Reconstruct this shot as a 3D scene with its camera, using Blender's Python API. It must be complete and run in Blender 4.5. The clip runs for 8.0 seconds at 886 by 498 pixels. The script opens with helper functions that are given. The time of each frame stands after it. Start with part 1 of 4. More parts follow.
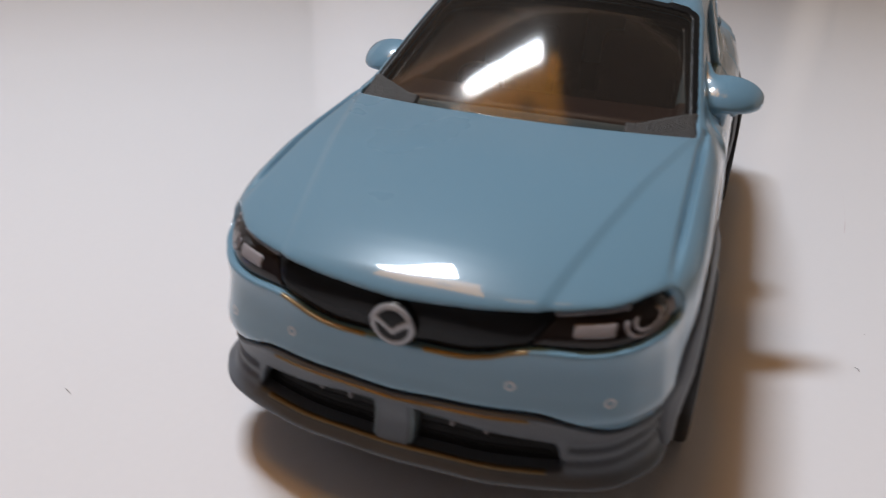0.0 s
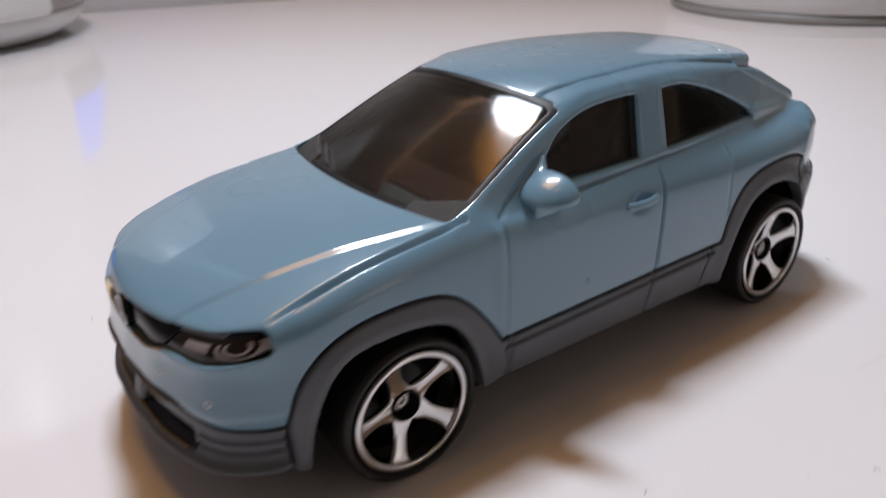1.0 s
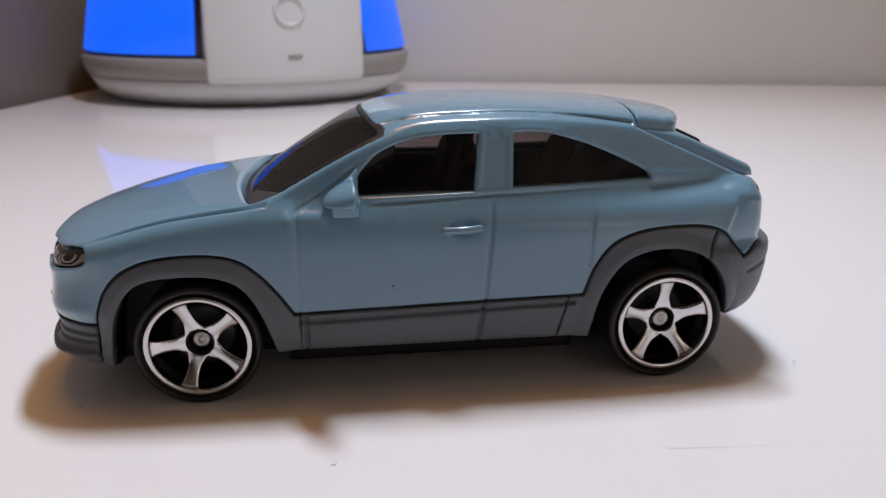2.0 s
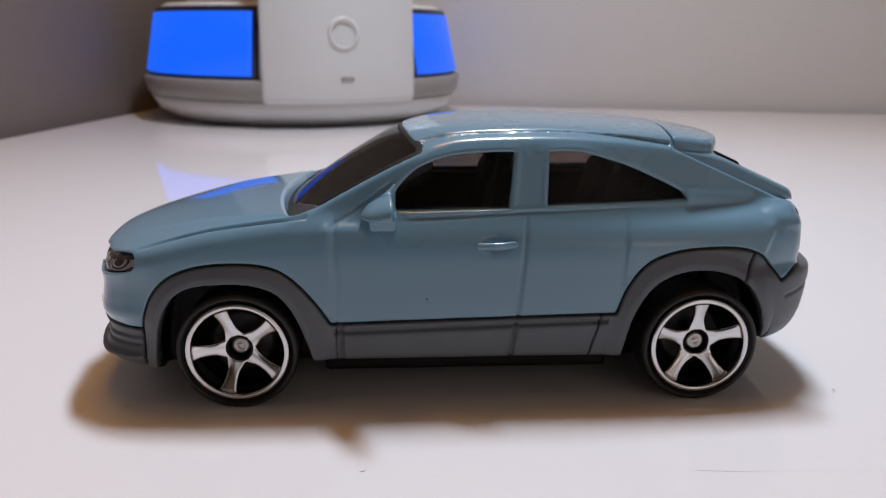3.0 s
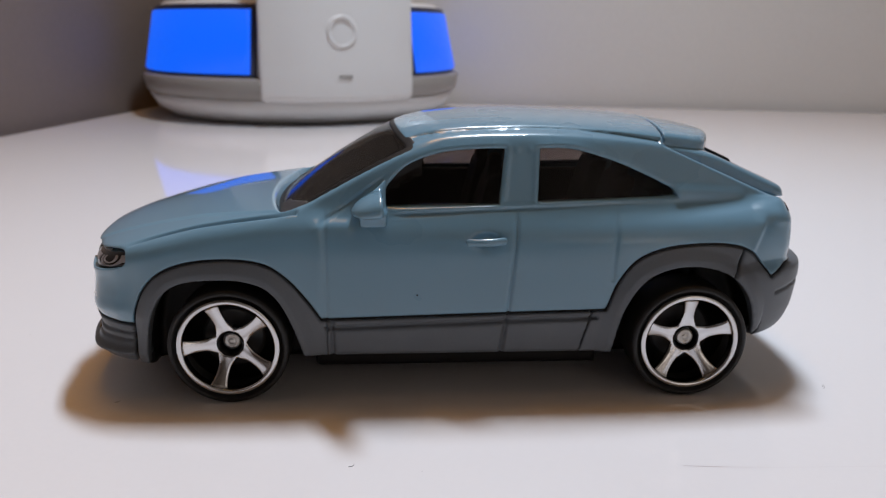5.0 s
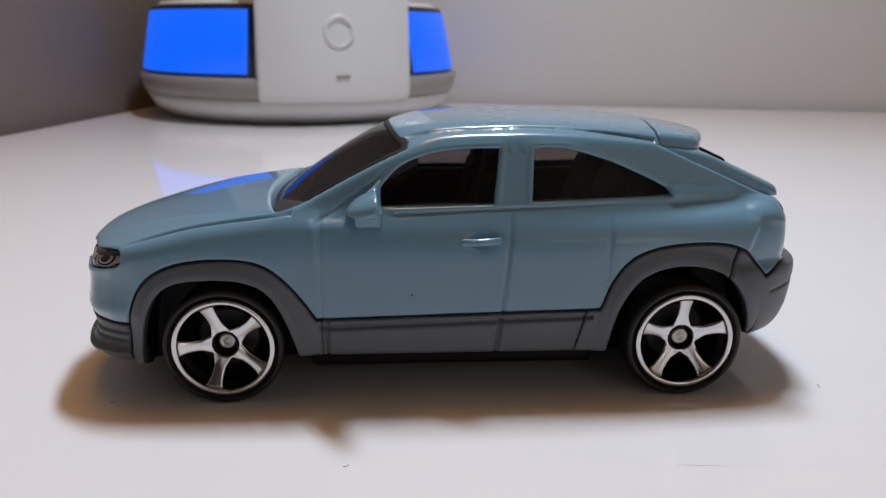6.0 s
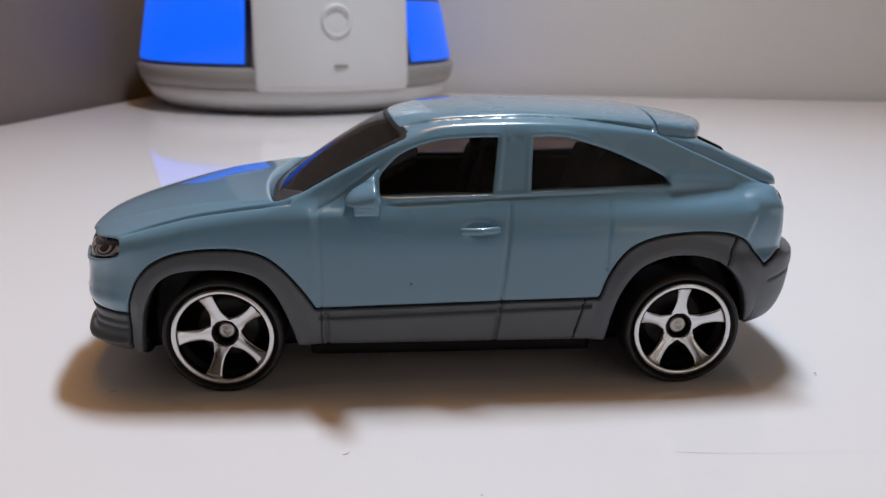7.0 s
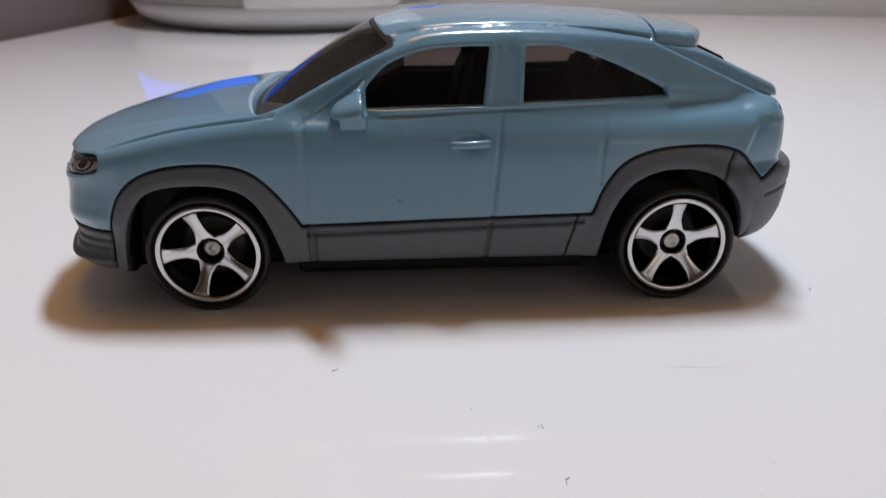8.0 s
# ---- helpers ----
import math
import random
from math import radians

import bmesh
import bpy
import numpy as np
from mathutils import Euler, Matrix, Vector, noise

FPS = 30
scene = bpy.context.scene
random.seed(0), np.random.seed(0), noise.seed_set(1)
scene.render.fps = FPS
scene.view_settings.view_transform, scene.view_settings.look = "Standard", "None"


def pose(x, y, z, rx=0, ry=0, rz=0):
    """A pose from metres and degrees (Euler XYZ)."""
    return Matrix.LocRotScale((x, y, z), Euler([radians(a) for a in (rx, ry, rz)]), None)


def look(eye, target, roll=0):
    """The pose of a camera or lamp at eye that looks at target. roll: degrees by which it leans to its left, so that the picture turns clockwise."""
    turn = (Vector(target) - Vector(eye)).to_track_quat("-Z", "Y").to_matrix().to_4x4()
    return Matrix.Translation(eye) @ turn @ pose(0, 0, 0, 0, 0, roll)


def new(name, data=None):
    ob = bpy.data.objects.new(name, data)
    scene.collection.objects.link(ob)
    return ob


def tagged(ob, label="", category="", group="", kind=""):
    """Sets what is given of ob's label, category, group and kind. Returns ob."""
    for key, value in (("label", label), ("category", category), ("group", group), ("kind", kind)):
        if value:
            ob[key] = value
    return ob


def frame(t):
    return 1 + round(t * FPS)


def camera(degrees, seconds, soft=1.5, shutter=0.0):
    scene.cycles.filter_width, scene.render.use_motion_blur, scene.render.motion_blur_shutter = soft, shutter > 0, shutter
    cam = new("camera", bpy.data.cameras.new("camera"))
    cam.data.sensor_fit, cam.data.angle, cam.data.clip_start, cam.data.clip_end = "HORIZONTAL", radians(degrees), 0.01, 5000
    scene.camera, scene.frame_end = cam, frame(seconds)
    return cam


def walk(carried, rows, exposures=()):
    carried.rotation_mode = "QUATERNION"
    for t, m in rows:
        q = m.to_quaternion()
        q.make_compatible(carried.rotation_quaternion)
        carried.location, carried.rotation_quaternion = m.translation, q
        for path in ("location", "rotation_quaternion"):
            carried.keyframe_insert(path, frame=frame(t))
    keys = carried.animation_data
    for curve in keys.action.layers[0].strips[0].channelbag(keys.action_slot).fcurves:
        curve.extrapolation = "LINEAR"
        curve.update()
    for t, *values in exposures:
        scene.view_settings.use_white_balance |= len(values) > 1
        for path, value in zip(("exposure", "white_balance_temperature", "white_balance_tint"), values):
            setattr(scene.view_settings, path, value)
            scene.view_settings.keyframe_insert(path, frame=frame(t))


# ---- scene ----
cam = camera(60.57, 8.0, soft=1.1, shutter=0.3)
MM = 0.001
# seconds, eye in millimetres from the middle of the car on the table, then turns in degrees: tilt, lean, heading
PATH = [
    (0.0, -64.24, -12.88, 31.69, 63.83, 2.06, -69.70),
    (0.1, -64.10, -16.73, 31.34, 63.85, 1.76, -67.30),
    (0.2, -64.68, -21.43, 31.28, 63.54, 1.48, -64.20),
    (0.3, -67.64, -25.32, 32.60, 63.42, 1.17, -61.15),
    (0.4, -70.11, -28.12, 33.24, 63.76, 0.80, -58.01),
    (0.5, -71.55, -30.63, 32.87, 63.78, 0.72, -54.77),
    (0.6, -67.99, -35.98, 33.14, 64.28, 0.51, -51.40),
    (0.7, -61.35, -42.28, 33.70, 64.23, 0.26, -47.68),
    (0.8, -54.44, -45.29, 35.97, 63.80, -0.49, -43.29),
    (0.9, -49.28, -47.55, 36.63, 65.43, -0.43, -39.85),
    (1.0, -45.12, -50.68, 37.94, 65.33, -0.89, -36.05),
    (1.1, -36.20, -50.88, 38.55, 65.81, -0.93, -32.41),
    (1.2, -24.76, -54.10, 37.07, 66.09, -1.26, -27.58),
    (1.5, -14.90, -64.90, 35.90, 68.70, -0.60, -15.85),
    (1.9, -9.15, -75.55, 34.65, 71.65, 0.05, -8.45),
    (2.3, -6.52, -81.37, 34.14, 73.02, 0.28, -5.52),
    (2.5, -6.77, -80.25, 33.99, 73.52, 0.38, -4.42),
    (3.0, -6.79, -79.36, 34.05, 73.89, 0.49, -3.65),
    (3.5, -6.40, -79.63, 34.01, 74.07, 0.59, -3.47),
    (4.0, -6.02, -79.66, 34.03, 73.87, 0.50, -3.37),
    (4.5, -5.97, -79.66, 33.85, 73.82, 0.54, -3.47),
    (6.0, -5.48, -79.74, 33.92, 73.77, 0.47, -3.68),
    (6.5, -5.54, -79.78, 33.89, 73.71, 0.45, -3.71),
    (7.0, -5.59, -79.88, 33.86, 73.03, 0.45, -3.86),
    (7.5, -5.57, -79.66, 33.68, 70.83, 0.36, -4.06),
    (8.0, -4.82, -78.64, 32.53, 67.37, 0.25, -4.14),
]
walk(cam, [(t, pose(x * MM, y * MM, z * MM, 0, 0, heading) @ pose(0, 0, 0, tilt, 0, 0) @ pose(0, 0, 0, 0, 0, lean))
           for t, x, y, z, tilt, lean, heading in PATH],
     exposures=[(0.0, -0.17, 6700, 11), (0.8, -0.20, 6800, 13), (1.0, -0.04, 6700, 14), (1.2, 0.07, 6600, 13), (2.4, 0.04, 6600, 15), (4.0, 0.0, 6500, 12), (8.0, 0.0, 6500, 11)])
cam.data.dof.use_dof = True
cam.data.dof.focus_distance = 0.059
cam.data.dof.aperture_fstop = 78.0

# ---- light ----
world = bpy.data.worlds.new("world")
scene.world = world
world.use_nodes = True
world.node_tree.nodes["Background"].inputs["Color"].default_value = (0.9, 0.75, 0.6, 1)
world.node_tree.nodes["Background"].inputs["Strength"].default_value = 0.02


def area_lamp(name, m, sx, sy, power, color, spread=180):
    data = bpy.data.lights.new(name, "AREA")
    data.shape, data.size, data.size_y, data.energy, data.color = "RECTANGLE", sx, sy, power, color
    data.spread = radians(spread)
    ob = new(name, data)
    ob.matrix_basis = m
    return ob


HEAD = Vector((0.031, 0.095, 0.292))
AIM = look(HEAD, (0.022, -0.05, 0.0), 32)
area_lamp("led_panel_light", AIM, 0.027, 0.075, 0.96, (0.735, 0.86, 1.0))
WARM = look((-0.100, -0.06, 0.74), (-0.02, -0.03, 0.0))
area_lamp("wall_lamp_glow", WARM, 0.12, 0.16, 0.045, (1.0, 0.47, 0.06), 120)
BACK = look((-0.03, 0.195, 0.66), (0.0, 0.0, 0.0))
area_lamp("back_lamp_glow", BACK, 0.26, 0.26, 0.62, (1.0, 0.45, 0.055), 130)
# Added fill, out of view: lights car and table off two walls.
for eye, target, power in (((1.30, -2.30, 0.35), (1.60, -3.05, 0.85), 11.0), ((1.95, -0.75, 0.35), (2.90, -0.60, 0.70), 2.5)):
    area_lamp("wall_fill_glow", look(eye, target), 0.26, 0.12, power, (1.0, 0.94, 0.90))


# ---- materials ----
def material(name, color, rough=0.5, metal=0.0, coat=0.0, vary=0.08, scale=400.0, bump=0.0, fine=3000.0, spec=0.5, trans=0.0, tint=None):
    """Principled surface with broad and fine variation in colour, roughness and relief; scales are per metre."""
    mat = bpy.data.materials.new(name)
    mat.use_nodes = True
    nt = mat.node_tree
    n, link = nt.nodes, nt.links.new
    b = n["Principled BSDF"]
    b.inputs["Metallic"].default_value = metal
    b.inputs["Coat Weight"].default_value = coat
    b.inputs["Coat Roughness"].default_value = 0.04
    b.inputs["Specular IOR Level"].default_value = spec
    b.inputs["Transmission Weight"].default_value = trans
    geo = n.new("ShaderNodeTexCoord")
    big = n.new("ShaderNodeTexNoise")
    big.inputs["Scale"].default_value, big.inputs["Detail"].default_value = scale, 4
    small = n.new("ShaderNodeTexNoise")
    small.inputs["Scale"].default_value, small.inputs["Detail"].default_value = fine, 3
    link(geo.outputs["Object"], big.inputs["Vector"])
    link(geo.outputs["Object"], small.inputs["Vector"])
    ramp = n.new("ShaderNodeMix")
    ramp.data_type = "RGBA"
    other = tint or tuple(c * (1 - 2 * vary) for c in color)
    ramp.inputs["A"].default_value, ramp.inputs["B"].default_value = (*color, 1), (*other, 1)
    both = n.new("ShaderNodeMath")
    both.operation = "MULTIPLY"
    link(big.outputs["Fac"], both.inputs[0])
    link(small.outputs["Fac"], both.inputs[1])
    wide = n.new("ShaderNodeMapRange")
    wide.inputs["From Min"].default_value, wide.inputs["From Max"].default_value = 0.0, 0.65
    link(both.outputs[0], wide.inputs["Value"])
    link(wide.outputs["Result"], ramp.inputs["Factor"])
    link(ramp.outputs["Result"], b.inputs["Base Color"])
    rr = n.new("ShaderNodeMapRange")
    rr.inputs["To Min"].default_value, rr.inputs["To Max"].default_value = rough * 0.8, min(1.0, rough * 1.25)
    link(big.outputs["Fac"], rr.inputs["Value"])
    link(rr.outputs["Result"], b.inputs["Roughness"])
    if bump:
        bp = n.new("ShaderNodeBump")
        bp.inputs["Strength"].default_value, bp.inputs["Distance"].default_value = bump, 0.0002
        link(small.outputs["Fac"], bp.inputs["Height"])
        link(bp.outputs["Normal"], b.inputs["Normal"])
    return mat


def glowing(name, color, strength):
    mat = material(name, tuple(min(1, c) * 0.15 for c in color), 0.4)
    b = mat.node_tree.nodes["Principled BSDF"]
    b.inputs["Emission Color"].default_value = (*color, 1)
    b.inputs["Emission Strength"].default_value = strength
    return mat


def smoked(name, tint, ior=1.55, r0=0.10, r1=0.16, haze=0.0):
    """Thin tinted clear plastic: what lies behind shows darkened, with a clear gloss on top."""
    mat = bpy.data.materials.new(name)
    mat.use_nodes = True
    n, link = mat.node_tree.nodes, mat.node_tree.links.new
    n.remove(n["Principled BSDF"])
    see, gloss, mix, fres = n.new("ShaderNodeBsdfTransparent"), n.new("ShaderNodeBsdfGlossy"), n.new("ShaderNodeMixShader"), n.new("ShaderNodeFresnel")
    see.inputs["Color"].default_value = (*tint, 1)
    noise_tex, wave = n.new("ShaderNodeTexNoise"), n.new("ShaderNodeMapRange")
    noise_tex.inputs["Scale"].default_value = 260
    wave.inputs["To Min"].default_value, wave.inputs["To Max"].default_value = r0, r1
    link(noise_tex.outputs["Fac"], wave.inputs["Value"])
    link(wave.outputs["Result"], gloss.inputs["Roughness"])
    fres.inputs["IOR"].default_value = ior
    link(fres.outputs["Fac"], mix.inputs["Fac"])
    scuffed, veil, patchy = n.new("ShaderNodeBsdfDiffuse"), n.new("ShaderNodeMixShader"), n.new("ShaderNodeMapRange")
    scuffed.inputs["Color"].default_value = (0.45, 0.40, 0.36, 1)
    patchy.inputs["To Min"].default_value, patchy.inputs["To Max"].default_value = haze * 0.6, haze * 1.4
    link(noise_tex.outputs["Fac"], patchy.inputs["Value"])
    link(patchy.outputs["Result"], veil.inputs["Fac"])
    link(see.outputs["BSDF"], veil.inputs[1])
    link(scuffed.outputs["BSDF"], veil.inputs[2])
    link(veil.outputs["Shader"], mix.inputs[1])
    link(gloss.outputs["BSDF"], mix.inputs[2])
    link(mix.outputs["Shader"], n["Material Output"].inputs["Surface"])
    return mat


PAINT = material("blue_grey_enamel", (0.160, 0.300, 0.404), 0.28, coat=1.0, vary=0.0, scale=60, fine=9000, spec=0.25)
CLAD = material("grey_plastic", (0.114, 0.128, 0.146), 0.42, vary=0.08, scale=300, fine=6000, bump=0.08)
DISC = material("dull_dark_plastic", (0.035, 0.035, 0.037), 0.5, vary=0.2, scale=500, fine=5000)
BLACK = material("black_plastic", (0.007, 0.007, 0.008), 0.45, vary=0.2, scale=300, fine=5000, spec=0.3)
FROST = material("frosted_plastic", (0.045, 0.040, 0.036), 0.5, vary=0.35, scale=2500, fine=9000, bump=0.6)
TYRE = material("black_tyre", (0.020, 0.020, 0.021), 0.45, spec=0.35, vary=0.2, scale=400, fine=6000, bump=0.1)
CHROME = material("silver_chrome", (0.66, 0.66, 0.67), 0.10, metal=1.0, vary=0.06, scale=900, fine=6000)
STEEL = material("steel_axle", (0.55, 0.53, 0.50), 0.35, metal=1.0, vary=0.15, scale=1500, fine=8000, bump=0.2)
SMOKED = smoked("smoked_plastic", (0.76, 0.70, 0.65), 1.24, 0.06, 0.12, haze=0.032)
SMOKED_DARK = smoked("dark_smoked_plastic", (0.58, 0.545, 0.53), 1.25, 0.03, 0.06)
SEAT = material("brown_plastic", (0.026, 0.007, 0.006), 0.5, vary=0.1, scale=300, fine=4000)
LENS = material("dark_lamp_print", (0.010, 0.006, 0.006), 0.10, spec=0.25, coat=0.5, vary=0.1)
RINGP = material("pale_grey_ring_print", (0.66, 0.66, 0.68), 0.4, vary=0.08, scale=900)
BADGE = material("grey_badge_print", (0.42, 0.42, 0.44), 0.35, vary=0.08, scale=900)
BARS = material("blue_grey_plastic", (0.085, 0.11, 0.118), 0.4, vary=0.08, scale=600)
PLATE = material("plate_plastic", (0.13, 0.165, 0.175), 0.4, vary=0.08, scale=600)
PRINT = material("pale_grey_print", (0.31, 0.285, 0.295), 0.35, vary=0.08, scale=900)
GRILLE = material("charcoal_print", (0.008, 0.009, 0.011), 0.09, vary=0.1, scale=100, spec=0.2)
GOLD = material("brass_print", (0.24, 0.17, 0.085), 0.32, metal=0.6, vary=0.12, scale=800)
REDLAMP = material("dark_red_lamp", (0.05, 0.012, 0.012), 0.25, coat=0.5)
TABLE = material("white_laminate", (0.80, 0.785, 0.795), 0.06, vary=0.015, scale=25, fine=1500, bump=0.008)
WALL = material("beige_wall_paint", (0.68, 0.64, 0.595), 0.8, vary=0.04, scale=12, fine=700, bump=0.15)
DARKWALL = material("brown_wall_paint", (0.20, 0.155, 0.13), 0.75, vary=0.08, scale=12, fine=500, bump=0.15)
CEIL = material("ceiling_paint", (0.75, 0.73, 0.70), 0.9, vary=0.03, scale=8, fine=300)
FLOORM = material("wood_floor", (0.26, 0.16, 0.09), 0.45, vary=0.2, scale=8, fine=120, bump=0.1)
WHITE = material("white_plastic", (0.68, 0.665, 0.655), 0.35, vary=0.03, scale=60, fine=2500, bump=0.03)
GREYP = material("warm_grey_plastic", (0.30, 0.28, 0.26), 0.4, vary=0.05, scale=80, fine=2500)
RIM = material("dark_blue_plastic", (0.012, 0.016, 0.05), 0.35, vary=0.1, scale=200)
BLUE = glowing("blue_lit_window", (0.0, 0.125, 1.0), 0.95)
SPECK = material("dust", (0.24, 0.22, 0.22), 0.8, vary=0.2)


# ---- mesh helpers ----
def part(name, bm, mat, parent=None, label="", smooth=True):
    me = bpy.data.meshes.new(name)
    bmesh.ops.recalc_face_normals(bm, faces=bm.faces)
    bm.to_mesh(me)
    bm.free()
    me.materials.append(mat)
    if smooth:
        me.polygons.foreach_set("use_smooth", [True] * len(me.polygons))
    ob = new(name, me)
    ob.parent = parent
    return tagged(ob, label)


def box(sx, sy, sz, m=Matrix(), bevel=0.0, seg=2):
    bm = bmesh.new()
    bmesh.ops.create_cube(bm, size=1, matrix=m @ Matrix.Diagonal((sx, sy, sz, 1)))
    if bevel:
        bmesh.ops.bevel(bm, geom=bm.edges, offset=bevel, segments=seg, affect="EDGES", profile=0.5)
    return bm


def turned(rows, n=96, a0=0.0, a1=2 * math.pi, sx=1.0, sy=1.0):
    """A lathe about z from (radius, height) rows; closed round when the turn is full."""
    bm = bmesh.new()
    full = abs(a1 - a0 - 2 * math.pi) < 1e-6
    steps = n if full else n + 1
    rings = []
    for r, z in rows:
        rings.append([bm.verts.new((r * sx * math.cos(a0 + (a1 - a0) * i / n), r * sy * math.sin(a0 + (a1 - a0) * i / n), z)) for i in range(steps)])
    for a, b in zip(rings, rings[1:]):
        for i in range(n):
            j = (i + 1) % steps
            bm.faces.new((a[i], a[j], b[j], b[i]))
    if full:
        bm.faces.new(rings[0][::-1])
        bm.faces.new(rings[-1])
    return bm


def empty(name, m=Matrix()):
    ob = new(name)
    ob.matrix_basis = m
    ob.empty_display_size = 0.01
    return ob


# ---- distance-field modelling, in millimetres ----
def smax(a, b, k):
    h = np.maximum(k - np.abs(a - b), 0.0) / k
    return np.maximum(a, b) + h * h * k * 0.25


def smin(a, b, k):
    return -smax(-a, -b, k)


def spline(pts, n=10):
    """Points along a smooth open curve through pts."""
    p = np.array([pts[0], *pts, pts[-1]], float)
    out = []
    for i in range(1, len(p) - 2):
        a, b, c, d = p[i - 1], p[i], p[i + 1], p[i + 2]
        for s in np.linspace(0, 1, n, endpoint=False):
            out.append(0.5 * (2 * b + (c - a) * s + (2 * a - 5 * b + 4 * c - d) * s * s + (3 * b - a - 3 * c + d) * s ** 3))
    out.append(p[-2])
    return [tuple(q) for q in out]


def line_of(pts):
    """A smooth function through pts (x rising)."""
    q = np.array(spline(pts, 60))
    return lambda x: np.interp(x, q[:, 0], q[:, 1])


def rounded_box(x, y, z, c, s, r):
    q = [np.abs(a - b) - w + r for a, b, w in zip((x, y, z), c, s)]
    return np.sqrt(sum(np.maximum(a, 0) ** 2 for a in q)) + np.minimum(np.maximum(np.maximum(q[0], q[1]), q[2]), 0) - r


class Outline:
    """Signed distance to a closed outline in a plane, read from a fine table."""

    def __init__(self, pts, lo, hi, h=0.1):
        self.lo, self.h = lo, h
        u = np.arange(lo[0], hi[0] + h, h)[:, None]
        v = np.arange(lo[1], hi[1] + h, h)[None, :]
        best = np.full((u.shape[0], v.shape[1]), 1e9)
        inside = np.zeros(best.shape, bool)
        for (x0, y0), (x1, y1) in zip(pts, pts[1:] + pts[:1]):
            dx, dy = x1 - x0, y1 - y0
            ll = dx * dx + dy * dy
            if ll < 1e-12:
                continue
            s = np.clip(((u - x0) * dx + (v - y0) * dy) / ll, 0, 1)
            best = np.minimum(best, (u - x0 - s * dx) ** 2 + (v - y0 - s * dy) ** 2)
            if dy != 0:
                inside ^= ((y0 > v) != (y1 > v)) & (u < x0 + (v - y0) * dx / dy)
        self.t = np.sqrt(best) * np.where(inside, -1, 1)

    def __call__(self, u, v):
        t = self.t
        a = np.clip((u - self.lo[0]) / self.h, 0, t.shape[0] - 1.001)
        b = np.clip((v - self.lo[1]) / self.h, 0, t.shape[1] - 1.001)
        i, j = a.astype(np.int32), b.astype(np.int32)
        a, b = a - i, b - j
        i, j, a, b = np.broadcast_arrays(i, j, a, b)
        return (t[i, j] * (1 - a) + t[i + 1, j] * a) * (1 - b) + (t[i, j + 1] * (1 - a) + t[i + 1, j + 1] * a) * b


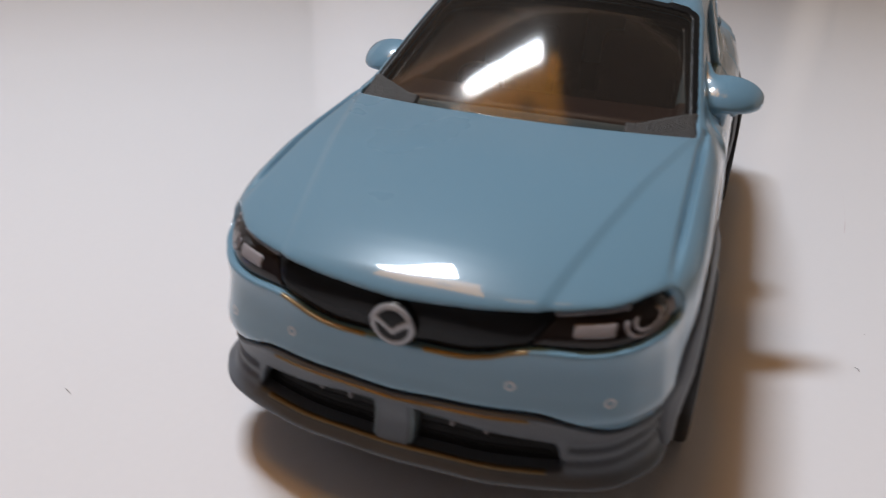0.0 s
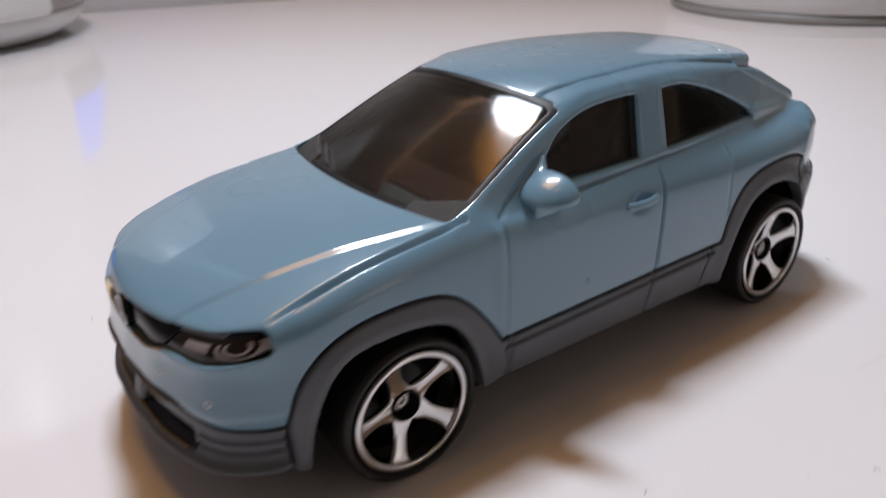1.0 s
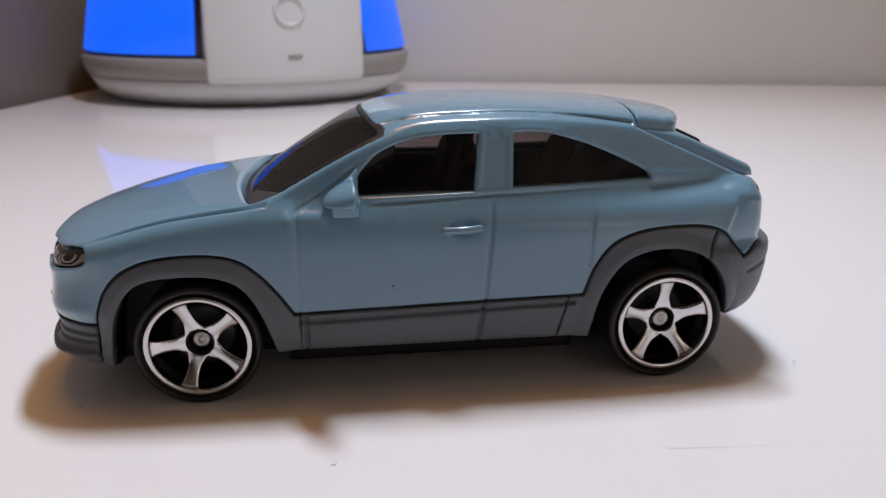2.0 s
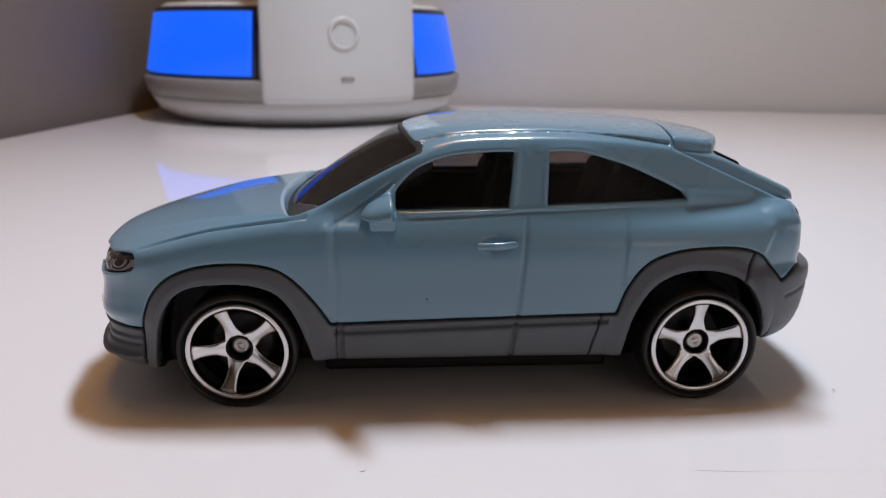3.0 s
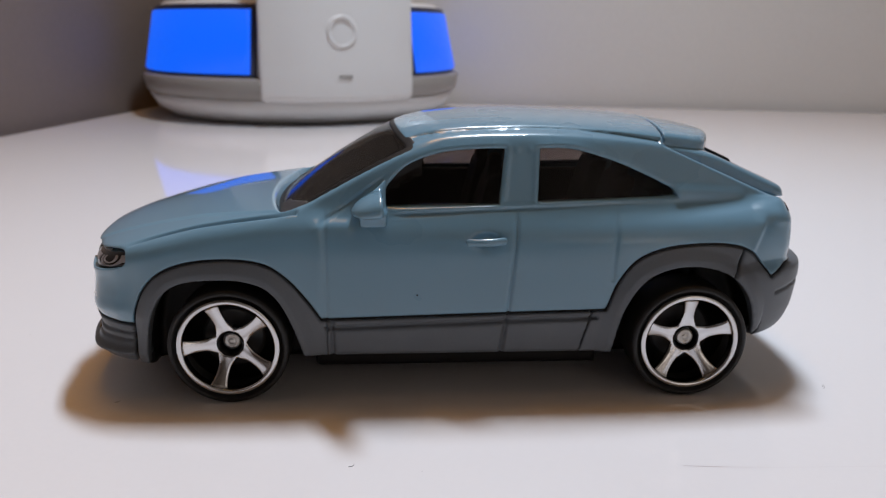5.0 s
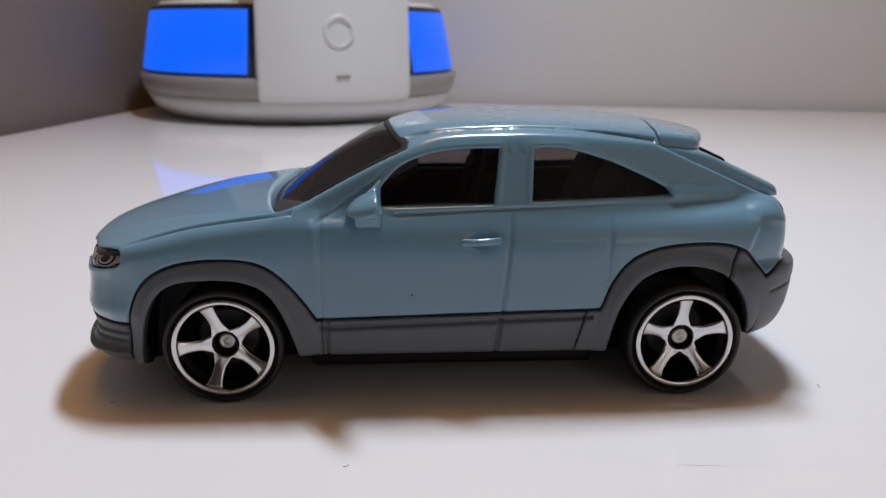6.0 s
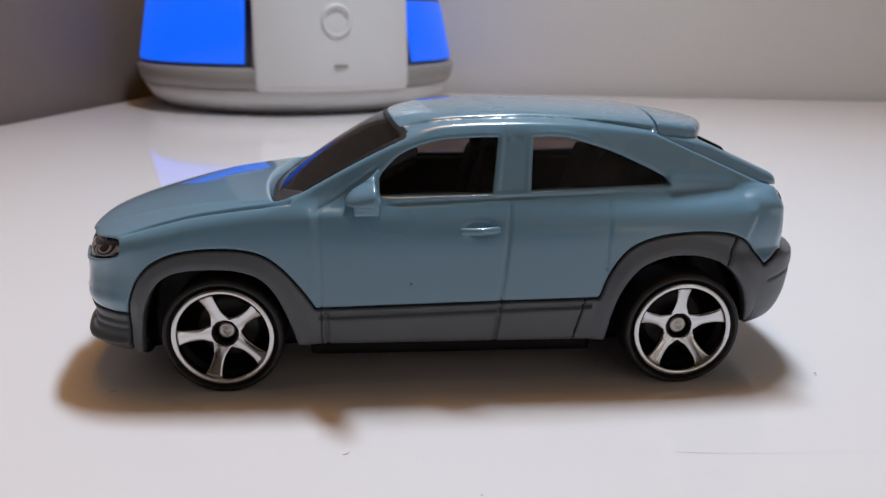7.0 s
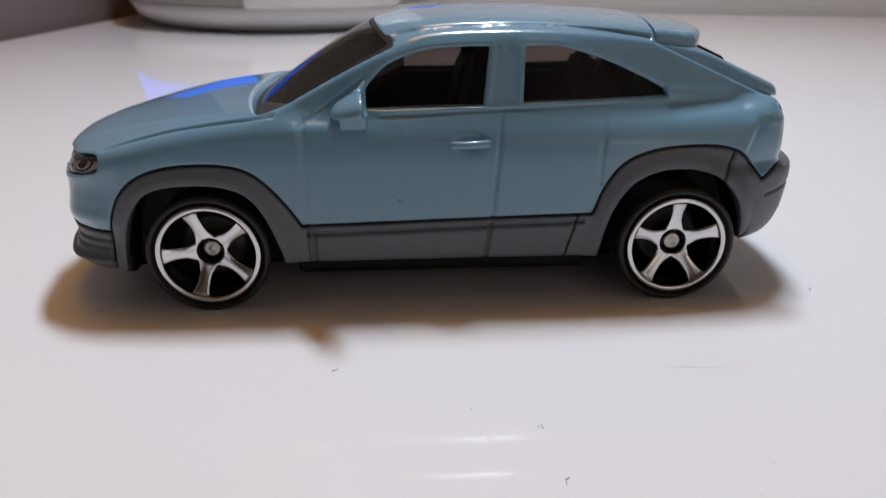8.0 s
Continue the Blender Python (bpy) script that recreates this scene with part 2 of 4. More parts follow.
def carve(name, fn, lo, hi, h, mat, parent, label="", push=2, even=0.0):
    """Meshes the solid fn(x, y, z) < 0 inside a box, as one smooth skin; even: the reach over which its shading follows the field."""
    ax = [np.arange(l - h, u + 2 * h, h) for l, u in zip(lo, hi)]
    n = [len(a) for a in ax]
    f = np.broadcast_to(fn(ax[0][:, None, None], ax[1][None, :, None], ax[2][None, None, :]), n).astype(np.float32).copy()
    f[[0, -1]], f[:, [0, -1]], f[:, :, [0, -1]] = 1, 1, 1
    s = f < 0
    corner = [(i, j, k) for i in (0, 1) for j in (0, 1) for k in (0, 1)]
    cut = lambda a, i, j, k: a[i:n[0] - 1 + i, j:n[1] - 1 + j, k:n[2] - 1 + k]
    total = sum(cut(s, *c).astype(np.int8) for c in corner)
    cell = np.argwhere((total > 0) & (total < 8))
    index = -np.ones([m - 1 for m in n], np.int32)
    index[tuple(cell.T)] = np.arange(len(cell))
    acc, cnt = np.zeros((len(cell), 3)), np.zeros(len(cell))
    for a in range(8):
        for b in range(a + 1, 8):
            ca, cb = np.array(corner[a]), np.array(corner[b])
            if np.abs(ca - cb).sum() != 1:
                continue
            fa, fb = f[tuple((cell + ca).T)], f[tuple((cell + cb).T)]
            m = (fa < 0) != (fb < 0)
            w = np.where(m, fa / np.where(m, fa - fb, 1), 0)
            acc += np.where(m[:, None], ca + w[:, None] * (cb - ca), 0)
            cnt += m
    v = np.stack([a[0] for a in ax]) + (cell + acc / cnt[:, None]) * h
    home = v.copy()
    for _ in range(push):
        e = 0.02
        x, y, z = v.T
        g = np.stack([fn(x + e, y, z) - fn(x - e, y, z), fn(x, y + e, z) - fn(x, y - e, z), fn(x, y, z + e) - fn(x, y, z - e)], 1) / (2 * e)
        d = fn(x, y, z)
        step = (d / np.maximum((g * g).sum(1), 0.05))[:, None] * g
        v = home + np.clip(v - np.clip(step, -0.5 * h, 0.5 * h) - home, -0.7 * h, 0.7 * h)
    quads = []
    for axis in range(3):
        o1, o2 = (axis + 1) % 3, (axis + 2) % 3
        a = [slice(None)] * 3
        b = [slice(None)] * 3
        a[axis], b[axis] = slice(0, -1), slice(1, None)
        e = np.argwhere(s[tuple(a)] != s[tuple(b)])
        out = s[tuple(a)][tuple(e.T)]
        d1, d2 = np.eye(3, dtype=int)[o1], np.eye(3, dtype=int)[o2]
        q = np.stack([index[tuple((e - k).T)] for k in (d1 + d2, d2, 0 * d1, d1)], 1)
        q[~out] = q[~out][:, ::-1]
        quads.append(q)
    q = np.concatenate(quads)
    me = bpy.data.meshes.new(name)
    me.vertices.add(len(v))
    me.vertices.foreach_set("co", (v * MM).astype(np.float32).ravel())
    me.loops.add(q.size)
    me.loops.foreach_set("vertex_index", q.astype(np.int32).ravel())
    me.polygons.add(len(q))
    me.polygons.foreach_set("loop_start", np.arange(0, q.size, 4, dtype=np.int32))
    me.polygons.foreach_set("use_smooth", np.ones(len(q), bool))
    me.materials.append(mat)
    me.update(calc_edges=True)
    me.validate()
    if even and len(me.vertices) == len(v):
        e = even
        x, y, z = v.T
        g = np.stack([fn(x + e, y, z) - fn(x - e, y, z), fn(x, y + e, z) - fn(x, y - e, z), fn(x, y, z + e) - fn(x, y, z - e)], 1)
        g /= np.maximum(np.linalg.norm(g, axis=1), 1e-9)[:, None]
        me.normals_split_custom_set_from_vertices(g.tolist())
    ob = new(name, me)
    ob.parent = parent
    return tagged(ob, label)


# ---- the room and the table ----
TURN = radians(-11.5)
CORNER = Vector((-0.1044, 0.3099, 0))
ROOM = Matrix.Translation(CORNER) @ Matrix.Rotation(TURN, 4, "Z")   # x along the back wall, -y into the room


def slab(name, sx, sy, sz, cx, cy, cz, mat, label, category):
    return tagged(part(name, box(sx, sy, sz, ROOM @ Matrix.Translation((cx, cy, cz))), mat, None, label, smooth=False), category=category, kind="structure")


FLOOR_Z, CEIL_Z = -0.74, 1.72
slab("wall_north", 3.24, 0.12, CEIL_Z - FLOOR_Z, 1.50, 0.062, (CEIL_Z + FLOOR_Z) / 2, WALL, "matt beige painted wall behind the white table", "wall")
slab("wall_west", 0.12, 3.0, CEIL_Z - FLOOR_Z, -0.062, -1.5, (CEIL_Z + FLOOR_Z) / 2, DARKWALL, "dark brown painted wall at the table's end", "wall")
slab("wall_east", 0.12, 3.0, CEIL_Z - FLOOR_Z, 3.062, -1.5, (CEIL_Z + FLOOR_Z) / 2, WALL, "matt beige painted wall", "wall")
slab("wall_south", 3.24, 0.12, CEIL_Z - FLOOR_Z, 1.50, -3.062, (CEIL_Z + FLOOR_Z) / 2, WALL, "matt beige painted wall", "wall")
slab("floor", 3.3, 3.3, 0.1, 1.5, -1.5, FLOOR_Z - 0.05, FLOORM, "brown wooden floor under the table", "floor")
slab("ceiling", 3.3, 3.3, 0.1, 1.5, -1.5, CEIL_Z + 0.05, CEIL, "white painted ceiling", "ceiling")

table = tagged(empty("table", ROOM @ Matrix.Translation((0.7, -0.36, FLOOR_Z))), "glossy white laminate table with thin scratches", "table")
part("tabletop", box(1.396, 0.716, 0.028, Matrix.Translation((0, 0, -FLOOR_Z - 0.014)), 0.002), TABLE, table, smooth=False)
for sx in (-0.64, 0.64):
    for sy in (-0.30, 0.30):
        part("leg", box(0.05, 0.05, -FLOOR_Z - 0.028, Matrix.Translation((sx, sy, (-FLOOR_Z - 0.028) / 2)), 0.003), WHITE, table, smooth=False)


def wall_lamp(m, sx, sy, tilt, label):
    """A flat shade over its glow, held by a bracket from the wall."""
    ob = tagged(empty("wall_lamp", m), label, "wall lamp", group="warm wall lamps")
    part("shade", box(sx + 0.03, sy + 0.03, 0.03, Matrix.Translation((0, 0, 0.017)), 0.006), WHITE, ob)
    part("bracket", box(0.03, 0.03, 0.10, Matrix.Translation((-0.06 * (tilt > 0), 0.05 * (tilt < 0), 0.04)) @ Matrix.Rotation(radians(tilt), 4, "Y"), 0.004), WHITE, ob)


wall_lamp(WARM, 0.12, 0.16, 60, "white oblong wall lamp with a warm glow")
wall_lamp(BACK, 0.26, 0.26, -10, "white square wall lamp with a warm glow")


def fill_lamp(x, y, turn):
    """An added pole lamp, out of view, whose shade faces a wall."""
    ob = tagged(empty("fill_lamp", Matrix.Translation((x, y, FLOOR_Z)) @ Matrix.Rotation(radians(turn), 4, "Z")), "added white metal floor lamp for fill, turned to the wall", "floor lamp", group="floor lamps")
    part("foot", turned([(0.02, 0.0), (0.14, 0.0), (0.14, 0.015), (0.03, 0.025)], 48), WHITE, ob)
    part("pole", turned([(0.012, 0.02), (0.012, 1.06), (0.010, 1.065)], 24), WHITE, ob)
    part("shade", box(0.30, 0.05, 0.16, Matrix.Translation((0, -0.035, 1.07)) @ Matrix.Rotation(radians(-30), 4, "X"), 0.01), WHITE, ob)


fill_lamp(1.27, -2.225, 22)
fill_lamp(1.87, -0.763, 99)

# ---- the desk lamp behind the car ----
lamp = tagged(empty("desk_lamp", Matrix.Translation((-0.044, 0.252, 0)) @ Matrix.Rotation(radians(18), 4, "Z") @ Matrix.Diagonal((0.965, 0.965, 1, 1))),
              "white plastic desk lamp with blue glowing windows in its base", "desk lamp")
part("base", turned([(0.050, 0.0), (0.056, 0.0008), (0.0615, 0.004), (0.0645, 0.009), (0.064, 0.0092), (0.03, 0.0092)], 128), WHITE, lamp)
part("band", turned([(0.03, 0.0088), (0.0635, 0.0088), (0.0655, 0.0105), (0.0668, 0.0160), (0.0655, 0.0168), (0.03, 0.0168)], 128), GREYP, lamp, "warm grey band")
part("housing", turned([(0.03, 0.0164), (0.0635, 0.0164), (0.0585, 0.0415), (0.0560, 0.0430), (0.03, 0.0440), (0.012, 0.0440)], 128), WHITE, lamp)


def lit_window(a0, a1):
    """A glowing pane on the housing's sloping side in a narrow dark frame."""
    def shell(rows, b0, b1):
        bm = turned(rows + rows[:1], 36, radians(b0), radians(b1))
        bmesh.ops.remove_doubles(bm, verts=bm.verts, dist=1e-6)
        bmesh.ops.holes_fill(bm, edges=[e for e in bm.edges if e.is_boundary], sides=12)
        return bm
    frame_part = part("window_frame", shell([(0.0640, 0.0172), (0.0646, 0.0178), (0.0600, 0.0410), (0.0592, 0.0416), (0.056, 0.0412), (0.056, 0.0172)], a0 - 1.8, a1 + 1.8), RIM, lamp, "dark blue window frame")
    part("pane", shell([(0.0646, 0.0180), (0.0652, 0.0186), (0.0608, 0.0394), (0.0600, 0.0399), (0.0585, 0.0396), (0.0585, 0.0182)], a0, a1), BLUE, frame_part, "blue glowing window pane")


lit_window(-184, -119)
lit_window(-61, 4)
col_bm = turned([(0.020, 0.0088), (0.0655, 0.0088), (0.0672, 0.0100), (0.0672, 0.020), (0.0660, 0.055), (0.0640, 0.118), (0.0600, 0.124), (0.020, 0.124), (0.020, 0.0088)],
                24, radians(-90 - 25.5), radians(-90 + 25.5))
bmesh.ops.remove_doubles(col_bm, verts=col_bm.verts, dist=1e-6)
bmesh.ops.holes_fill(col_bm, edges=[e for e in col_bm.edges if e.is_boundary], sides=20)
bmesh.ops.recalc_face_normals(col_bm, faces=col_bm.faces)
bmesh.ops.bevel(col_bm, geom=[e for e in col_bm.edges if len(e.link_faces) == 2 and e.calc_face_angle(0) > 0.8], offset=0.0012, segments=3, affect="EDGES", profile=0.5)
col = part("column", col_bm, WHITE, lamp)
part("button", turned([(0.0036, -0.0010), (0.0044, 0.0009), (0.0054, 0.0009), (0.0062, -0.0012)], 48), WHITE, col, "round raised button").matrix_basis = \
    Matrix.Translation((0.000, -0.0665, 0.0325)) @ Matrix.Rotation(radians(90), 4, "X")
part("slot", box(0.0050, 0.0016, 0.0011, Matrix.Translation((0.001, -0.0670, 0.0175)), 0.0003), GREYP, col, "small grey slot", smooth=False)
part("stem", turned([(0.0075, 0.12), (0.0075, 0.300), (0.006, 0.302)], 32), WHITE, lamp).matrix_basis = Matrix.Translation((0, -0.038, 0))
inv = lamp.matrix_basis.inverted()
a, b = Vector((0, -0.038, 0.297)), inv @ (HEAD + Vector((0, 0, 0.009)))
part("arm", box((b - a).length, 0.014, 0.008, Matrix.Translation((a + b) / 2) @ (b - a).to_track_quat("X", "Z").to_matrix().to_4x4(), 0.003), WHITE, lamp)
part("head", box(0.041, 0.090, 0.010, inv @ AIM @ Matrix.Translation((0, 0, 0.0062)), 0.003), WHITE, lamp)

jar = tagged(empty("white_jar", Matrix.Translation((0.242, 0.106, 0))), "large white round jar, the shadow gap at its foot a grey ring", "jar")
part("body", turned([(0.036, 0.0028), (0.0505, 0.0028), (0.0520, 0.0045), (0.0527, 0.010), (0.0527, 0.088), (0.051, 0.094), (0.047, 0.096), (0.02, 0.097)], 128), WHITE, jar)
# Shadow gap under the jar, built as a ring in the lamp's grey.
part("foot_shade_ring", turned([(0.036, 0.0), (0.0505, 0.0), (0.0512, 0.0008), (0.0512, 0.0030), (0.036, 0.0030)], 96), GREYP, jar)

# ---- the toy car: the nose points to -x; millimetres from here on ----
RIDE = 0.45
car = tagged(empty("toy_car", Matrix.Translation((0, 0, RIDE * MM))), "small blue-grey die-cast toy crossover car with grey plastic trim", "toy car")

half = spline([(-36.4, 0), (-36.3, 2.2), (-35.95, 5.9), (-34.45, 10.4), (-32.3, 12.4), (-30.2, 13.15), (-26, 13.8), (-12, 13.85), (5, 13.85),
               (16, 13.9), (25, 13.65), (28.5, 13.2), (31.0, 12.3), (33.4, 10.5), (34.7, 8.2), (35.5, 4.8), (35.8, 0)], 12)
PLAN = Outline(half + [(x, -y) for x, y in half[::-1]], (-40, -18), (38, 18))
back = spline([(0, 13.9), (16, 13.9), (25, 13.5), (28.3, 12.8), (30.3, 12.15), (31.65, 11.5), (32.45, 10.4), (32.9, 8.0), (33.2, 4.0), (33.3, 0)], 12)
PLAN_TAIL = Outline([(-36, 0), (-36, 13.9)] + back + [(x, -y) for x, y in back[::-1]] + [(-36, -13.9)], (-40, -18), (38, 18))
INSET_SIDE = line_of([(0, 0.8), (4, 0.35), (8, 0.0), (12, 0.1), (14.5, 0.3), (16.5, 0.75), (18, 1.4), (20, 2.4)])
INSET_NOSE = line_of([(0, 1.6), (3.5, 0.6), (4.2, 0.15), (4.9, 0.35), (6.3, 0.6), (7.4, 0.35), (8.2, 0.08), (9.4, 0.25), (11, 0.4), (13, 0.2), (16, 0.3), (20, 0.6)])
INSET_TAIL = line_of([(0, 6.0), (3.6, 3.0), (4.4, 1.7), (5.4, 0.95), (6.6, 0.5), (7.8, 0.25), (10.5, 0.0), (11.6, 0.1), (12.2, 0.15), (13.7, 0.0), (15.5, 0.1), (16.6, 0.4), (18, 1.0), (20, 1.6)])
HOOD = line_of([(-38, 10.9), (-36.9, 12.75), (-36.0, 13.62), (-35.1, 14.06), (-34.2, 14.45), (-33.2, 14.83), (-32, 15.2), (-29.4, 15.85), (-26, 16.55), (-22.5, 17.1), (-16, 17.75), (-12, 18.0)])
BELT = line_of([(-18, 17.9), (-10, 18.0), (0, 18.05), (10, 17.95), (20, 17.85), (26, 17.9), (31, 18.5), (36, 18.6)])
ROOF = line_of([(-12, 23.0), (-8, 23.95), (-5.5, 24.5), (-3, 24.9), (0, 25.2), (3, 25.35), (7, 25.38), (12, 25.2), (18, 24.85), (22, 24.35), (26, 23.65), (30, 22.8)])
ROOFCUT = line_of([(-8, 21.8), (-5, 23.2), (-1.4, 24.05), (4, 24.35), (9, 24.35), (14.5, 23.95), (20, 23.2), (24, 22.4)])
TRIM_TOP = line_of([(0, 8.2), (4.3, 8.35), (7.2, 8.35), (8.8, 7.9), (10.3, 7.35), (11.8, 7.05), (13.5, 6.95), (20, 6.95)])
GRILLE_TOP = line_of([(0, 13.2), (5, 13.4), (7.8, 13.5), (9.9, 13.65), (11.8, 13.95), (12.8, 13.85), (13.6, 13.2), (15, 12.9)])
GRILLE_BOT = line_of([(0, 10.95), (3.0, 10.9), (4.6, 11.15), (6.6, 11.75), (9.2, 11.7), (11.5, 12.0), (12.5, 12.35), (13.2, 12.9), (15, 13.0)])

top = spline([(-30.05, 6.9), (-29.6, 8.8), (-28.7, 10.6), (-27.1, 12.1), (-24.6, 13.0), (-21.0, 13.25), (-18.0, 12.8), (-16.0, 11.5), (-14.2, 9.4), (-12.95, 7.5)], 10)
top += [(13.65, 8.15)] + spline([(13.9, 8.6), (14.7, 10.7), (16.3, 12.8), (18.7, 13.9), (21.9, 14.3), (25.2, 14.2), (27.4, 13.5), (28.7, 12.2), (29.8, 10.9)], 10)
top += [(31.6, 11.9), (36, 12.1), (36, -3), (-30.05, -3)]
TRIM = Outline(top, (-40, -2), (38, 20))
WELL_F = Outline([(-29.0, -6)] + spline([(-29.0, 3.0), (-28.7, 6.0), (-28.0, 8.6), (-26.7, 10.5), (-24.6, 11.4), (-20.6, 11.5), (-18.0, 10.75), (-16.5, 9.2), (-15.4, 6.7), (-14.5, 3.6)], 10)
                 + [(-13.6, -6)], (-40, -8), (38, 20))
WELL_R = Outline([(14.1, -6)] + spline([(14.4, 3.8), (15.3, 8.0), (17.1, 10.9), (19.8, 12.2), (23.1, 12.2), (25.8, 11.1), (27.5, 9.0), (28.3, 6.5), (28.6, 4.4)], 10)
                 + [(28.8, -6)], (-40, -8), (38, 20))
WIN_F = Outline([(-6.9, 17.75), (-7.0, 18.9)] + spline([(-6.6, 19.7), (-4.8, 21.35), (-1.9, 22.4), (1.3, 22.75), (4.2, 22.8)], 8) + [(3.6, 17.85)], (-14, 14), (26, 26), 0.08)
WIN_R = Outline([(7.25, 18.05), (7.5, 22.8)] + spline([(9.0, 22.85), (11.0, 22.65), (14.6, 21.6), (18.0, 20.15), (20.2, 19.05)], 8) + [(20.6, 18.45)], (-14, 14), (26, 26), 0.08)


def lower(x, y, z):
    """The body up to the belt line, painted metal and plastic trim alike."""
    ay = np.abs(y)
    end = np.clip((np.abs(x + 1) - 26.5) / 4.5, 0, 1)
    end = end * end * (3 - 2 * end)
    tall = np.clip((z - 11.5) / 0.9, 0, 1) * (x > 16)
    side = PLAN(x, y) * (1 - tall) + PLAN_TAIL(x, y) * tall + INSET_SIDE(z) * (1 - end) + np.where(x < 0, INSET_NOSE(z), INSET_TAIL(z)) * end
    crease = 11.4 - np.clip(-16 - x, 0, 30) * 0.26
    out = np.maximum(ay - crease, 0)
    hood = HOOD(x) - 0.08 - (0.26 + 0.22 * np.clip((-24 - x) / 9, 0, 1)) * (np.minimum(ay, crease) / crease) ** 2 - 0.10 * out - 0.012 * out * out - 0.14 * np.clip(out / 0.45, 0, 1)
    belt = BELT(x) - 0.004 * ay * ay - 0.7 * np.clip((x - 23) / 3, 0, 1) * np.clip((9.8 - ay) / 0.9, 0, 1)
    mix = np.clip((x + 16.5) / 3, 0, 1)
    t = hood + (belt - hood) * mix
    return smax(side, (z - t) * 0.95, 1.5 + 1.0 * np.clip((x + 17) / 6, 0, 1) - 1.3 * np.clip((x - 28) / 3, 0, 1))


def screen_axes(x, ay, z):
    """Along and out of the windscreen, which bows forward in its middle."""
    u = x + 16.9 - 1.4 * (ay / 11) ** 2
    drop = (1.35 * (ay / 9.3) ** 2 - 0.45) * np.clip((z - 17) / 6, 0, 1.2)
    s = u * 0.86 + (z - 17.2) * 0.51
    return s, u * -0.51 + (z - 17.2) * 0.86 - 0.5 + drop + 0.3 * np.clip((s - 6.5) / 6.5, -1.3, 1.3) ** 2


def cabin(x, y, z):
    """The glasshouse and roof above the belt line."""
    ay = np.abs(y)
    taper = np.clip((x - 6) / 18, 0, 2)
    side = (ay - (11.8 - 0.30 * (z - 17.6) - 1.25 * taper * taper)) * 0.955
    roof = z - (ROOF(x) - 1.05 * (ay / 9.5) ** 2.8)
    screen = screen_axes(x, ay, z)[1]
    rear = (x - 20.6 + 0.9 * (ay / 9) ** 2) * 0.404 + (z - 22.9) * 0.915
    return smax(smax(smax(side, roof, 1.3), smin(rear, x - 19.45 - 0.075 * (8.6 - ay), 0.15), 0.3), screen, 0.7)


def screen_area(x, y, z):
    ay = np.abs(y)
    s = screen_axes(x, ay, z)[0]
    return smax(smax(ay - (11.45 - 0.130 * s), -0.75 - s, 0.6), s - 12.75, 0.6)


def rear_area(x, y, z):
    ay = np.abs(y)
    return smax(smax(ay - 7.2, 22.0 - x, 0.6), x - 27.2, 0.6)


def side_area(x, y, z):
    ay = np.abs(y)
    return np.maximum(np.minimum(WIN_F(x, z), WIN_R(x, z)), 7.0 - ay)


def wells(x, y, z, grow=0.0):
    ay = np.abs(y)
    return smax(np.minimum(WELL_F(x, z), WELL_R(x, z)) - grow, 8.0 - ay, 0.4)


def trim_area(x, y, z):
    ay = np.abs(y)
    return np.minimum(TRIM(x, z), np.maximum(x + 30.05, z - TRIM_TOP(ay)))


def lamp_area(x, y, z):
    ay = np.abs(y)
    return smax(smax(z - GRILLE_TOP(ay), GRILLE_BOT(ay) - z, 0.3), x + 30.35, 0.5)


def groove(d, width, depth):
    return depth * np.exp(-(d / width) ** 2)


